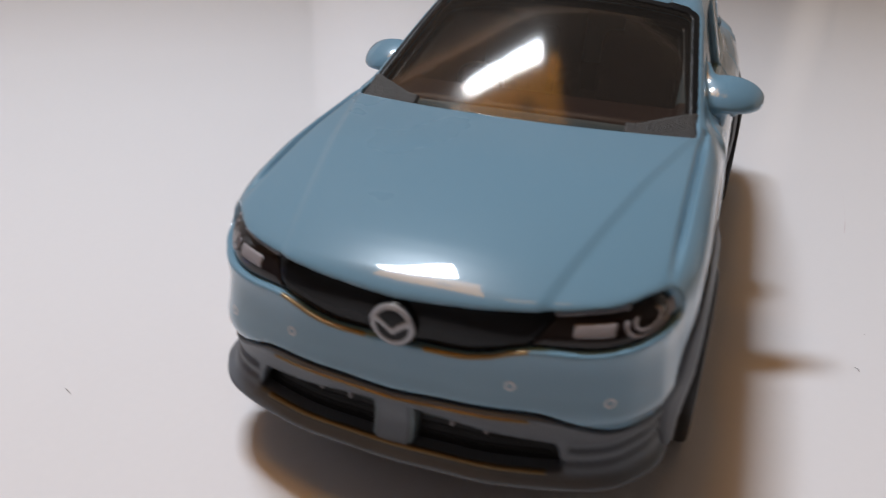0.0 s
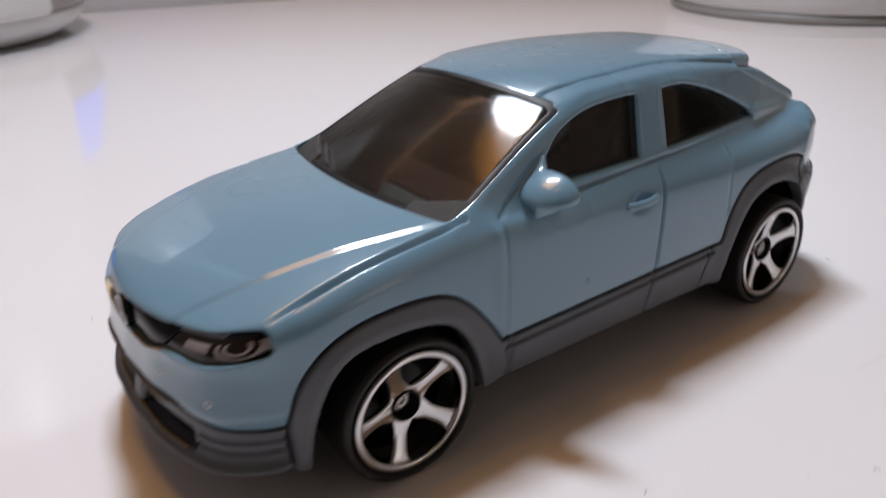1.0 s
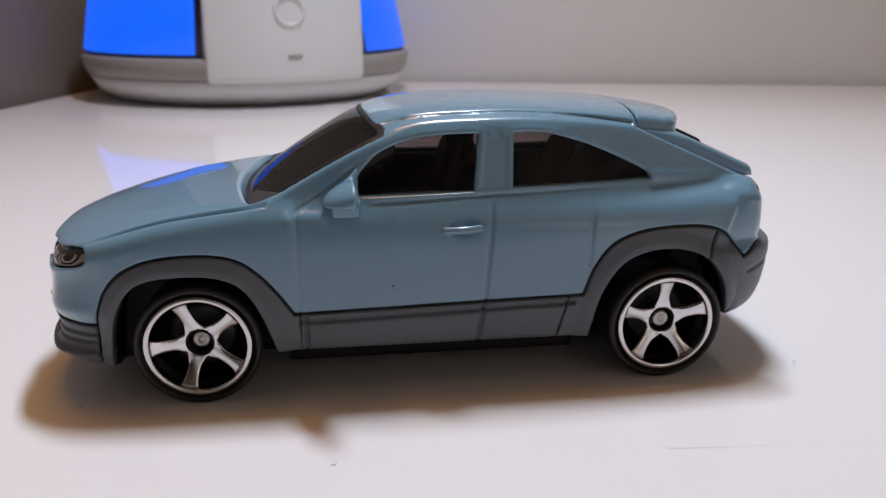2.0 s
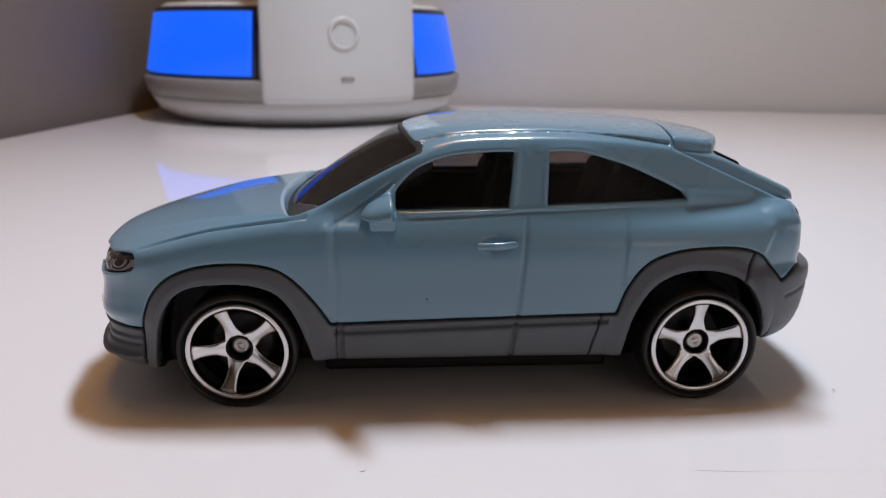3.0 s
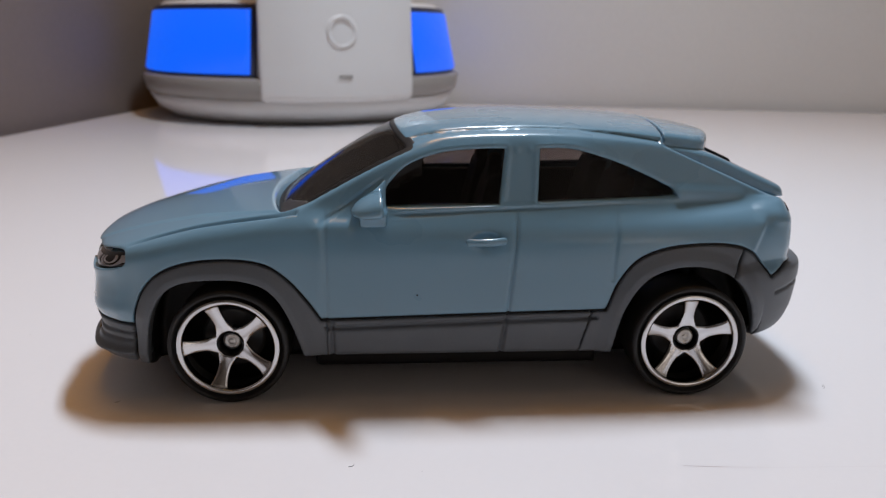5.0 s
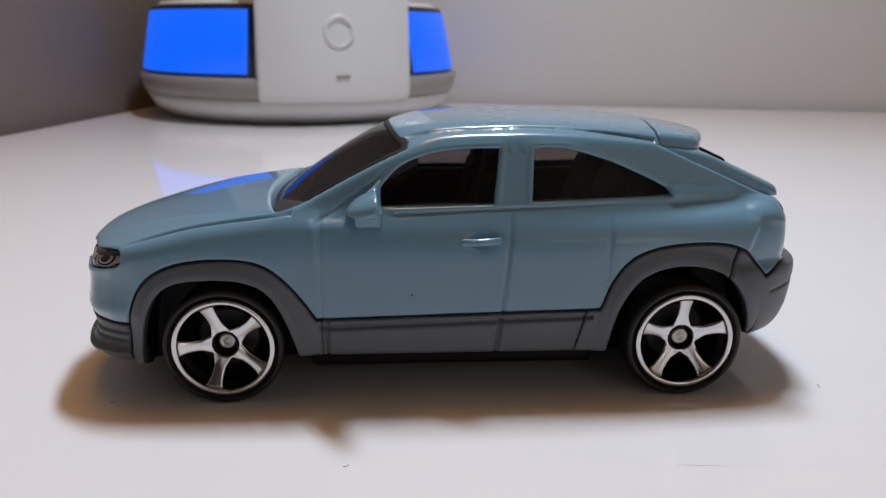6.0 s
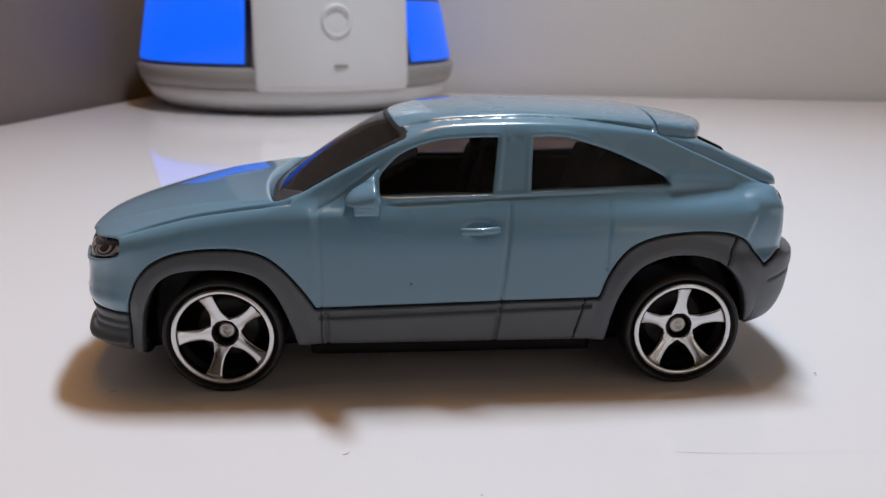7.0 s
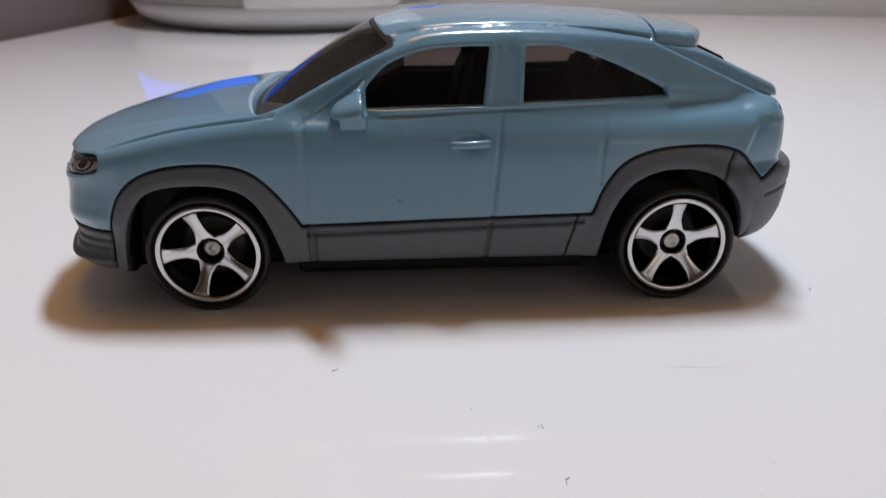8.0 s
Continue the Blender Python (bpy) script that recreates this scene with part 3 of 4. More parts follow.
def painted(x, y, z):
    ay = np.abs(y)
    lo, cab = lower(x, y, z), np.maximum(cabin(x, y, z), np.maximum(16.2 - z, x - 31.0))
    # shut lines and creases
    mid = (z > 7) * np.clip((17.6 - z) / 1.0, 0, 1)
    lo = lo + np.where(ay > 9, groove(ay - 12.05, 0.17, 0.45) * (z > 13.2) * np.clip((x + 30.5) / 4, 0, 1) * (x < -14.9), 0)
    lo = lo + np.where(ay > 11, (groove(x + 12.35, 0.15, 0.14) + groove(x - 4.45 - (z - 8) * 0.09, 0.15, 0.26) + groove(x - 14.2 - 0.02 * (z - 12) ** 2, 0.18, 0.12) * (z > 11)) * mid, 0)
    lo = lo + np.where(ay > 11, groove(np.hypot((x - 2.35) / 1.35, (z - 14.8) / 0.85) - 0.35, 0.55, 0.34), 0)
    lo = lo - np.where(ay > 9, 0.16 * np.exp(-((x - 27.75 - (z - 13.8) * 0.38) / np.where(x - 27.75 - (z - 13.8) * 0.38 < 0, 0.9, 0.30)) ** 2) * np.clip((z - 12.9) / 0.6, 0, 1) * np.clip((17.0 - z) / 0.8, 0, 1), 0)
    cab = cab + np.where(ay > 6.5, groove(z - ROOFCUT(x), 0.22, 0.26) * np.clip((x + 5.8) / 1.8, 0, 1) * (x < 19.2), 0)
    win = side_area(x, y, z)
    frame_edge = groove((x + 7.05) * 0.573 - (z - 20.3) * 0.82, 0.17, 0.13) * np.clip((z - 16.3) / 0.6, 0, 1) * np.clip((20.6 - z) / 0.6, 0, 1)
    cab = cab + np.where(ay > 8, frame_edge, 0)
    lo = lo + np.where(ay > 10.5, frame_edge, 0)
    cab = cab - np.where(ay > 7, groove(win - 0.35, 0.25, 0.06), 0)
    cab = cab - np.where(ay > 7, (groove(np.hypot(x - 5.3, z - 22.75), 0.3, 0.07) + groove(np.hypot(x - 6.6, z - 22.75), 0.3, 0.07)), 0)
    cab = cab + np.where(ay > 9, groove(z - 17.0 - 0.045 * (x + 7), 0.26, 0.14) * np.clip((x + 6.5) / 1.5, 0, 1) * np.clip((19 - x) / 3, 0, 1), 0)
    lo = lo + np.where(ay > 10.5, groove(z - 17.0 - 0.045 * (x + 7), 0.26, 0.13) * np.clip((x + 6.5) / 1.5, 0, 1) * np.clip((19 - x) / 3, 0, 1), 0)
    sill_line = groove(z - 17.42 - 0.03 * (x + 7), 0.20, 0.16) * np.clip((x + 6.5) / 1.5, 0, 1) * np.clip((19 - x) / 3, 0, 1)
    cab, lo = cab - np.where(ay > 9, sill_line, 0), lo - np.where(ay > 10.5, sill_line, 0)
    # rounded rear edge of the front wing, fullest below the pillar
    edge = np.clip((16.9 - z) / 0.7, 0, 1) * np.clip((z - 8.5) / 1.5, 0, 1)
    lo = lo - np.where(ay > 11, 0.10 * np.exp(-((x + 13.0) / 0.45) ** 2) * edge + 0.12 * np.exp(-((x + 13.1) / 0.8) ** 2 - ((z - 16.0) / 0.8) ** 2), 0)
    # lid of the boot with its lip, and the roof spoiler
    slope = (x - 21.6 + 0.9 * (ay / 9) ** 2) * 0.404 + (z - 23.70) * 0.915
    lid = smax(smax(smax(slope, -1.75 - slope, 0.5), ay - 8.7 + 0.05 * (x - 24), 0.8), np.maximum(x - 33.9 + 0.022 * ay * ay, 17.6 - z), 0.9)
    lid = np.maximum(smax(lid, z - (ROOF(x) - 0.75 - 1.4 * (ay / 9.5) ** 2.4), 0.5), 18.5 - x)
    spoil = smax(smax(z - (ROOF(x) - 0.03 - 1.05 * (ay / 9.5) ** 2.8), ROOF(x) - 1.5 - 0.06 * (x - 20) - 1.0 * (ay / 9.5) ** 2.4 - z, 0.7),
                 smax(ay - 8.5 + 0.10 * (x - 20), x - (26.35 - 0.042 * ay * ay), 1.2), 0.7)
    spoil = np.maximum(spoil, 19.68 + 0.075 * (8.6 - ay) - x)
    d = smin(lo, cab, 0.9)
    d = smax(d, -np.maximum(lid - 0.28, 20.5 - x), 0.2)
    d = np.minimum(smin(d, spoil, 0.2), lid)
    # quarter-panel ledge behind the rear side window
    mid_z = 18.75 - 0.05 * (x - 21)
    ledge = smax(np.abs(z - mid_z) - 0.66 + 0.045 * (x - 20), np.abs(x - 24.0) - 3.5, 0.8)
    rim_y = 11.12 - 0.17 * (x - 20)
    d = smin(d, smax(smax(ledge, ay - rim_y + 0.35 * np.maximum(z - mid_z, 0), 0.5), 6 - ay, 0.3), 0.45)
    # swelling round the tail light
    lobe = (np.sqrt(((x - 29.9 + 0.3 * (z - 17.1)) / 1.6) ** 2 + ((ay - 10.05) / 1.7) ** 2 + ((z - 16.45 - 0.10 * (30.1 - x)) / 0.85) ** 2) - 1) * 1.0
    d = smin(d, lobe, 0.6)
    # rounded block at the front edge of the door, below the pillar
    block = rounded_box(x, ay, z, (-11.2, 11.85, 15.55), (1.3, 1.2, 0.85), 0.6)
    d = smin(d, block, 0.6)
    # gap between bonnet and windscreen
    s, n = screen_axes(x, ay, z)
    d = smax(d, -smax(smax(np.abs(s + 0.38) - 0.62, ay - 11.5, 0.5), np.abs(n) - 1.1, 0.3), 0.25)
    # openings
    cut = np.minimum(np.minimum(win, np.maximum(screen_area(x, y, z), cab - 0.6)), np.maximum(rear_area(x, y, z), np.maximum(19.8 - z, z - ROOF(x) + 2.0)))
    cut = np.where(z > 16.8, cut, 1.0)
    d = smax(d, -cut, 0.30)
    hollow = smax(smax(cab + 1.0, 9.0 - z, 0.5), np.abs(x - 1) - 17.5, 0.8)
    hollow = np.minimum(hollow, smax(smax(ay - 10.6, np.abs(z - 14) - 4.6, 0.6), np.abs(x - 2.5) - 15.5, 0.8))
    d = np.maximum(d, -hollow)
    d = np.maximum(d, -wells(x, y, z, 0.15))
    d = smax(d, -(lamp_area(x, y, z) + np.maximum(0, (lo + 0.85) * -3)), 0.2)
    d = smax(d, -(trim_area(x, y, z) - 0.13), 0.16)
    return d


carve("body", painted, (-37.2, -14.6, 5.6), (36.4, 14.6, 26.4), 0.145, PAINT, car, "glossy blue-grey painted body shell", even=0.15)


def clad(x, y, z):
    ay = np.abs(y)
    d = lower(x, y, z) - 0.10
    arch = np.minimum(WELL_F(x, z), WELL_R(x, z))
    d = d - 0.30 * np.clip(1.6 - arch, 0, 1) * ((x > -30.0) & (x < 29.4)) * np.clip((ay - 9) / 2, 0, 1)
    sill = (x > -12.6) & (x < 13.0)
    d = d + np.where(ay > 11, groove(z - (6.65 + 0.03 * (x + 12.7)), 0.19, 0.40) * sill, 0)
    d = d + np.where(ay > 11, (groove(x + 11.9, 0.16, 0.32) + groove(x - 4.35 - (z - 7.5) * 0.13, 0.17, 0.36)) * (z < 8.6) * (x > -14) * (x < 14.2), 0)
    d = d + np.where((ay > 8.8) & (x < -30), groove(z - 6.15, 0.16, 0.20) + groove(z - 5.45, 0.16, 0.20), 0)
    d = d + groove(x + 30.05, 0.14, 0.3) * (z < 7.5) + groove(x - 25.98 - (z - 11.6) * 0.36, 0.16, 0.28) * (z > 10.6) * (x > 24)
    d = d + np.where((x > 29.5) & (ay > 8), groove(z - 9.2 - 0.15 * (x - 30), 0.16, 0.2) * (x > 30.5), 0)
    # lips of the front bumper, and the air intake between them
    d = d - np.where(x < -30, groove(z - 4.25, 0.35, 0.35), 0)
    intake = smax(smax(ay - (8.3 + (6.2 - z) * 0.35), 4.85 - z, 0.3), z - (7.25 - 0.12 * np.maximum(ay - 1, 0)), 0.3)
    intake = np.maximum(intake, 0.95 - ay)
    d = smax(d, -np.maximum(intake, -(d + 1.3)), 0.15)
    d = smax(d, trim_area(x, y, z) + 0.08, 0.16)
    low = np.where(x < -26, 3.15 + 0 * x, np.where(x > 26, 3.9 + (x - 26) * 0.04, 3.85 + 0 * x))
    d = smax(d, low - z, 0.4)
    d = np.maximum(d, -wells(x, y, z))
    d = np.maximum(d, -smax(smax(ay - 12.4, np.abs(x) - 29.5, 0.4), z - 20, 0.4))
    return d


def slice_of(fn, x0, x1, y0=None, lean0=0.0, lean1=0.0):
    """The piece of a solid between two cross planes, upright or leaning, on one side of the car or right across."""
    def cut(x, y, z):
        d = np.maximum(fn(x, y, z), np.maximum(x0 + lean0 * (z - 11.6) - x, x - x1 - lean1 * (z - 11.6)))
        return d if y0 is None else np.maximum(d, -y0 * y)
    return cut


carve("front_bumper", slice_of(clad, -40, -30.06), (-37.4, -15, 2.6), (-29.6, 15, 9.2), 0.20, CLAD, car, "matt grey plastic front bumper")
carve("rear_bumper", slice_of(clad, 26.03, 40, None, 0.36), (25.2, -15, 3.2), (36.6, 15, 15.2), 0.22, CLAD, car, "matt grey plastic rear bumper")
for s, y0, y1 in ((-1, -15.2, -7), (1, 7, 15.2)):
    carve("wheel_arch", slice_of(clad, -30.05, -12.42, s), (-30.6, y0, 2.8), (-12, y1, 14.2), 0.16, CLAD, car, "matt grey plastic wheel arch")
    carve("wheel_arch", slice_of(clad, 13.33, 25.93, s, 0.25, 0.36), (11.0, y0, 2.8), (27.6, y1, 15.2), 0.16, CLAD, car, "matt grey plastic wheel arch")
    carve("sill", slice_of(clad, -12.4, 13.22, s, 0.0, 0.25), (-12.8, y0, 2.8), (13.4, y1, 9.2), 0.22, CLAD, car, "matt grey plastic sill")


def chassis(x, y, z):
    d = smax(lower(x, y, z) + 2.4, smax(z - 9.2, 1.5 - z, 0.4), 0.4)
    nose = smax(smax(lower(x, y, z) + 0.9, z - 15.5, 0.3), x + 16, 0.3)
    tail = smax(smax(lower(x, y, z) + 0.9, z - 15.5, 0.3), 24 - x, 0.3)
    d = np.minimum(np.minimum(d, smax(nose, 3.4 - z, 0.3)), smax(tail, 4.2 - z, 0.3))
    return np.maximum(d, -wells(x, y, z, 0.5))


carve("chassis", chassis, (-36.5, -13.4, 1.0), (35.2, 13.4, 16), 0.45, BLACK, car, "black plastic chassis plate", push=1)


def seal(x, y, z):
    d = lower(x, y, z)
    d = smax(smax(d + 0.24, -(d + 0.8), 0.1), np.abs(trim_area(x, y, z)) - 0.30, 0.1)
    return np.maximum(d, -wells(x, y, z, 0.1))


carve("trim_seal", seal, (-37, -14.6, 6), (36.2, 14.6, 15), 0.22, BLACK, car, "thin black line between paint and trim", push=1)


def cowl(x, y, z):
    ay = np.abs(y)
    s, n = screen_axes(x, ay, z)
    return smax(smax(np.abs(s + 0.50) - 0.65, ay - 11.4, 0.4), np.abs(n + 1.15) - 0.34, 0.2)


carve("cowl", cowl, (-19, -12, 15), (-14, 12, 19), 0.2, BLACK, car, "black scuttle strip below the windscreen")


def pane(area, near, far):
    def solid(x, y, z):
        c = cabin(x, y, z)
        return smax(smax(area(x, y, z) - 0.35, c + near, 0.15), -(c + far), 0.15)
    return solid


carve("windscreen", pane(screen_area, 0.12, 0.75), (-18.2, -12, 16.4), (-3.5, 12, 25), 0.26, SMOKED, car, "smoked clear plastic windscreen", even=0.12)
carve("screen_seal", lambda x, y, z: pane(lambda a, b, c: np.abs(screen_area(a, b, c) - 0.05) - 0.15, 0.04, 0.6)(x, y, z), (-18.2, -12, 16.4), (-3.5, 12, 25), 0.16, BLACK, car, "thin black seal round the windscreen", push=1)
frosted = lambda x, y, z: smax(screen_area(x, y, z) + 0.1, screen_axes(x, np.abs(y), z)[0] - 0.05 - 0.42 * np.maximum(np.abs(y) - 7.8, 0), 0.3)
frost_at = lambda x, y, z: np.maximum(frosted(x, y, z), 7.5 - np.abs(y))
carve("frosted_edge", pane(frost_at, -0.03, 0.5), (-18.2, -12, 16.4), (-10, 12, 21), 0.16, FROST, car, "frosted grey lower edge of the windscreen", push=1)
carve("rear_window", lambda x, y, z: np.maximum(pane(rear_area, 0.25, 0.85)(x, y, z), 19.6 - z), (21, -8, 18.5), (28.5, 8, 24.5), 0.3, SMOKED, car, "smoked clear plastic rear window")


def rear_screen(x, y, z):
    ay = np.abs(y)
    slope = (x - 21.6 + 0.9 * (ay / 9) ** 2) * 0.404 + (z - 23.70) * 0.915
    return smax(smax(np.abs(slope + 0.15) - 0.36, ay - 6.3, 0.4), np.maximum(21.5 - x, x - 28.4 + 0.02 * ay * ay), 0.5)


carve("rear_screen", rear_screen, (21, -7, 19.5), (29, 7, 25), 0.18, GRILLE, car, "black raised rear screen")
for s, y0, y1 in ((-1, -12.6, -7), (1, 7, 12.6)):
    for x0, x1, w in ((-7.6, 4.9, WIN_F), (6.8, 20.6, WIN_R)):
        carve("side_window", pane(lambda x, y, z: w(x, z), 0.30, 0.85), (x0, y0, 17), (x1, y1, 23.6), 0.26, SMOKED_DARK, car, "dark smoked plastic side window")


# seats, dashboard and steering wheel seen through the smoked panes
def interior(x, y, z):
    ay = np.abs(y)
    d = rounded_box(x, y, z, (2, 0, 10.2), (15.5, 10.2, 0.9), 0.4)
    for cx, lean in ((1.0, 0.25), (13.5, 0.30)):
        u = x - lean * (z - 13)
        d = np.minimum(d, rounded_box(x, ay, z, (cx - 2.2, 5.2, 12.2), (3.2, 3.6, 1.5), 0.7))
        d = smin(d, rounded_box(u, ay, z, (cx + 1.2, 5.2, 15.6), (0.9, 3.3, 4.2), 0.8), 0.5)
        d = np.minimum(d, rounded_box(u, ay, z, (cx + 0.9, 5.2, 20.6), (0.6, 1.5, 1.0), 0.5))
    d = np.minimum(d, rounded_box(x, y, z, (-12.0, 0, 15.6), (2.6, 10.0, 1.6), 0.8))
    d = np.minimum(d, rounded_box(x, y, z, (7.0, 0, 23.1), (6.5, 7.4, 0.6), 0.3))
    d = np.minimum(d, rounded_box(x, ay, z, (1.5, 10.1, 13.5), (15.8, 0.45, 4.0), 0.3))
    return d


carve("interior", interior, (-15, -10.8, 9), (19, 10.8, 24.2), 0.35, SEAT, car, "dark brown moulded seats and dashboard", push=1)
bm = bmesh.new()
for i in range(28):
    for j in range(8):
        p, q = 2 * math.pi * i / 28, 2 * math.pi * j / 8
        r = 1.75 + 0.22 * math.cos(q)
        bm.verts.new((0.22 * math.sin(q) * MM, r * math.cos(p) * MM, r * math.sin(p) * MM))
bm.verts.ensure_lookup_table()
for i in range(28):
    for j in range(8):
        bm.faces.new([bm.verts[(i + a) % 28 * 8 + (j + b) % 8] for a, b in ((0, 0), (1, 0), (1, 1), (0, 1))])
part("steering_wheel", bm, BLACK, car, "black steering wheel").matrix_basis = Matrix.Translation((-8.2 * MM, 5.2 * MM, 16.9 * MM)) @ Matrix.Rotation(radians(-25), 4, "Y")


# mirrors and door handles
def mirror(x, y, z):
    ay = np.abs(y)
    dy = ay - 13.0
    u, w = x + 7.5 - 0.10 * dy, z - 18.05 + 0.10 * dy - 0.28 * (x + 7.5)
    d = (np.sqrt((u / 2.5) ** 2 + (dy / 2.35) ** 2 + (w / 1.3) ** 2) - 1) * 1.2
    d = smax(d, u - 0.35, 0.35)
    d = smax(d, 17.15 - z, 0.4)
    foot = rounded_box(x, ay, z, (-8.0, 12.1, 16.75), (1.25, 1.0, 0.75), 0.35)
    sail = smax(smax(x + 6.85, z - 20.3 - (x + 6.85) * 1.15, 0.4), smax(ay - (12.15 - 0.30 * (z - 17.6)), np.maximum(17.2 - z, 9.6 - ay), 0.3), 0.3)
    return smin(smin(smax(d, 11.2 - ay, 0.2), foot, 0.5), sail, 0.6)


def handle(x, y, z):
    ay = np.abs(y)
    t = np.clip((x - 0.75) / 3.1, 0, 1)
    s = 13.58 + 0.28 * (1 - (2 * t - 1) ** 2)
    d = np.sqrt((x - 0.75 - 3.1 * t) ** 2 + ((ay - s) / 0.9) ** 2 + (z - 14.75 - 0.12 * t) ** 2) - 0.36
    return d


for y0, y1 in ((-16.2, -11), (11, 16.2)):
    carve("side_mirror", mirror, (-11.4, min(y0, y0 + 1.6 * (y0 > 0) * -1), 15.8), (-6.2, y1 + 1.6 * (y1 < 0), 20.8), 0.15, PAINT, car, "blue-grey door mirror")
    carve("door_handle", handle, (0, y0, 14), (4.8, y1, 15.6), 0.12, PAINT, car, "blue-grey moulded door handle")


# the face: grille panel, lamps, emblem, brass lines, number plate, parking sensors
def face(depth, thick, area):
    """A thin print or panel that follows the front of the body."""
    def solid(x, y, z):
        d = lower(x, y, z) + depth
        return smax(smax(d, -(d + thick), 0.08), area(x, np.abs(y), y, z), 0.10)
    return solid


inner = lambda x, ay, y, z: smax(lamp_area(x, y, z) + 0.06, ay - 6.75 - (z - 12.3) * 0.7, 0.1)
carve("grille", face(0.40, 0.7, inner), (-37, -9, 10.4), (-33, 9, 14.4), 0.16, GRILLE, car, "dark charcoal closed grille panel")
for s, y0, y1 in ((-1, -14, -5), (1, 5, 14)):
    outer = lambda x, ay, y, z: smax(smax(lamp_area(x, y, z) + 0.05, 6.85 + (z - 12.3) * 0.7 - ay, 0.1), -s * y, 0.1)
    light = carve("headlight", face(0.42, 0.8, outer), (-36.2, y0, 11), (-29.8, y1, 15), 0.15, LENS, car, "dark printed headlight with pale grey rings")
    ring = lambda x, ay, y, z: smax(np.abs(np.sqrt((ay - 11.4) ** 2 + ((z - 12.95) * 1.2) ** 2) - 0.84) - 0.10, np.maximum(z - 13.25 - 0.25 * (ay - 11.4), -s * y), 0.06)
    core = lambda x, ay, y, z: smax(np.abs(np.sqrt((ay - 11.4) ** 2 + ((z - 12.95) * 1.2) ** 2) - 0.50) - 0.085, np.maximum(z - 13.25 - 0.25 * (ay - 11.4), -s * y), 0.06)
    bar = lambda x, ay, y, z: np.maximum(smax(np.abs(ay - 9.25) - 0.90, np.abs(z - 12.68 - 0.05 * (ay - 9.25)) - 0.29, 0.1), -s * y)
    brow = lambda x, ay, y, z: np.maximum(smax(np.abs(ay - 8.95) - 1.6, np.abs(z - 13.36 - 0.07 * (ay - 8.95)) - 0.10, 0.08), -s * y)
    tip = lambda x, ay, y, z: np.maximum(smax(np.abs(ay - 12.55) - 0.42, np.abs(z - 13.25) - 0.50, 0.15), -s * y)
    for name, area in (("lamp_ring", ring), ("lamp_core", core), ("lamp_bar", bar), ("lamp_brow", brow), ("lamp_tip", tip)):
        carve(name, face(0.36, 0.22, area), (-36.2, y0, 11), (-29.8, y1, 15), 0.09, PRINT, light, "pale grey printed shape")
    brass = lambda x, ay, y, z: np.maximum(smax(np.abs(z - GRILLE_BOT(ay) + 0.08) - 0.11, smax(ay - 6.6, 1.5 - ay, 0.1), 0.1), -s * y)
    carve("brass_line", face(-0.02, 0.3, brass), (-37, y0 + (s > 0) * -4.2, 10.4), (-34, y1 + (s < 0) * 4.2, 12.6), 0.10, GOLD, car, "thin brass-coloured line")

badge = lambda x, ay, y, z: np.sqrt(y * y + (z - 11.9) ** 2) - 1.20
emblem = carve("emblem", face(-0.02, 0.7, badge), (-37.2, -2, 10.2), (-34.8, 2, 14), 0.10, GRILLE, car, "round emblem, pale ring on dark ground")
carve("emblem_ring", face(-0.07, 0.3, lambda x, ay, y, z: np.abs(np.sqrt((y * 0.96) ** 2 + (z - 11.9) ** 2) - 0.98) - 0.15), (-37.2, -2, 10.2), (-34.8, 2, 14), 0.08, BADGE, emblem, "pale grey ring")
carve("emblem_wing", face(-0.07, 0.3, lambda x, ay, y, z: smax(np.abs(z - 11.53 - 0.95 * ay + 0.22 * ay * ay) - 0.20, ay - 0.95, 0.1)), (-37.2, -1.4, 11), (-34.8, 1.4, 13.2), 0.07, BADGE, emblem, "pale grey wing shape")
carve("number_plate", face(0.0, 1.2, lambda x, ay, y, z: smax(ay - 1.12, np.abs(z - 6.1) - 1.15, 0.15)), (-37, -1.5, 4.6), (-33.9, 1.5, 7.6), 0.10, PLATE, car, "blank grey number plate block")
for y in (-10.45, -5.9, 5.9, 10.45):
    r0 = 9.8 if abs(y) < 8 else 9.15
    carve("parking_sensor", face(-0.02, 0.25, lambda x, ay, yy, z: np.abs(np.sqrt((yy - y) ** 2 + (z - r0) ** 2) - 0.20) - 0.085), (-36.6, y - 0.7, r0 - 0.6), (-33, y + 0.7, r0 + 0.6), 0.05, RINGP, car, "tiny pale grey printed ring")
for s, y0, y1 in ((-1, -9.5, -0.8), (1, 0.8, 9.5)):
    for zc, tall, mat in ((6.45, 0.36, BARS), (5.72, 0.13, BLACK), (5.28, 0.13, BLACK)):
        slat = lambda x, ay, y, z: np.maximum(smax(np.abs(z - zc) - tall, smax(ay - 7.9, 1.2 - ay, 0.1), 0.1), -s * y)
        carve("intake_slat", face(0.85, 0.4, slat), (-37, y0, 4.8), (-32.5, y1, 7.4), 0.10, mat, car, "dark intake slat")
    for yc in (2.9, 4.7, 6.4):
        carve("intake_bar", face(0.55, 0.6, lambda x, ay, y, z: smax(np.abs(y - s * yc) - 0.10, np.abs(z - 6.45) - 0.42, 0.08)), (-37, s * yc - 0.5, 5.8), (-33, s * yc + 0.5, 7.4), 0.09, PRINT, car, "short grey intake bar")
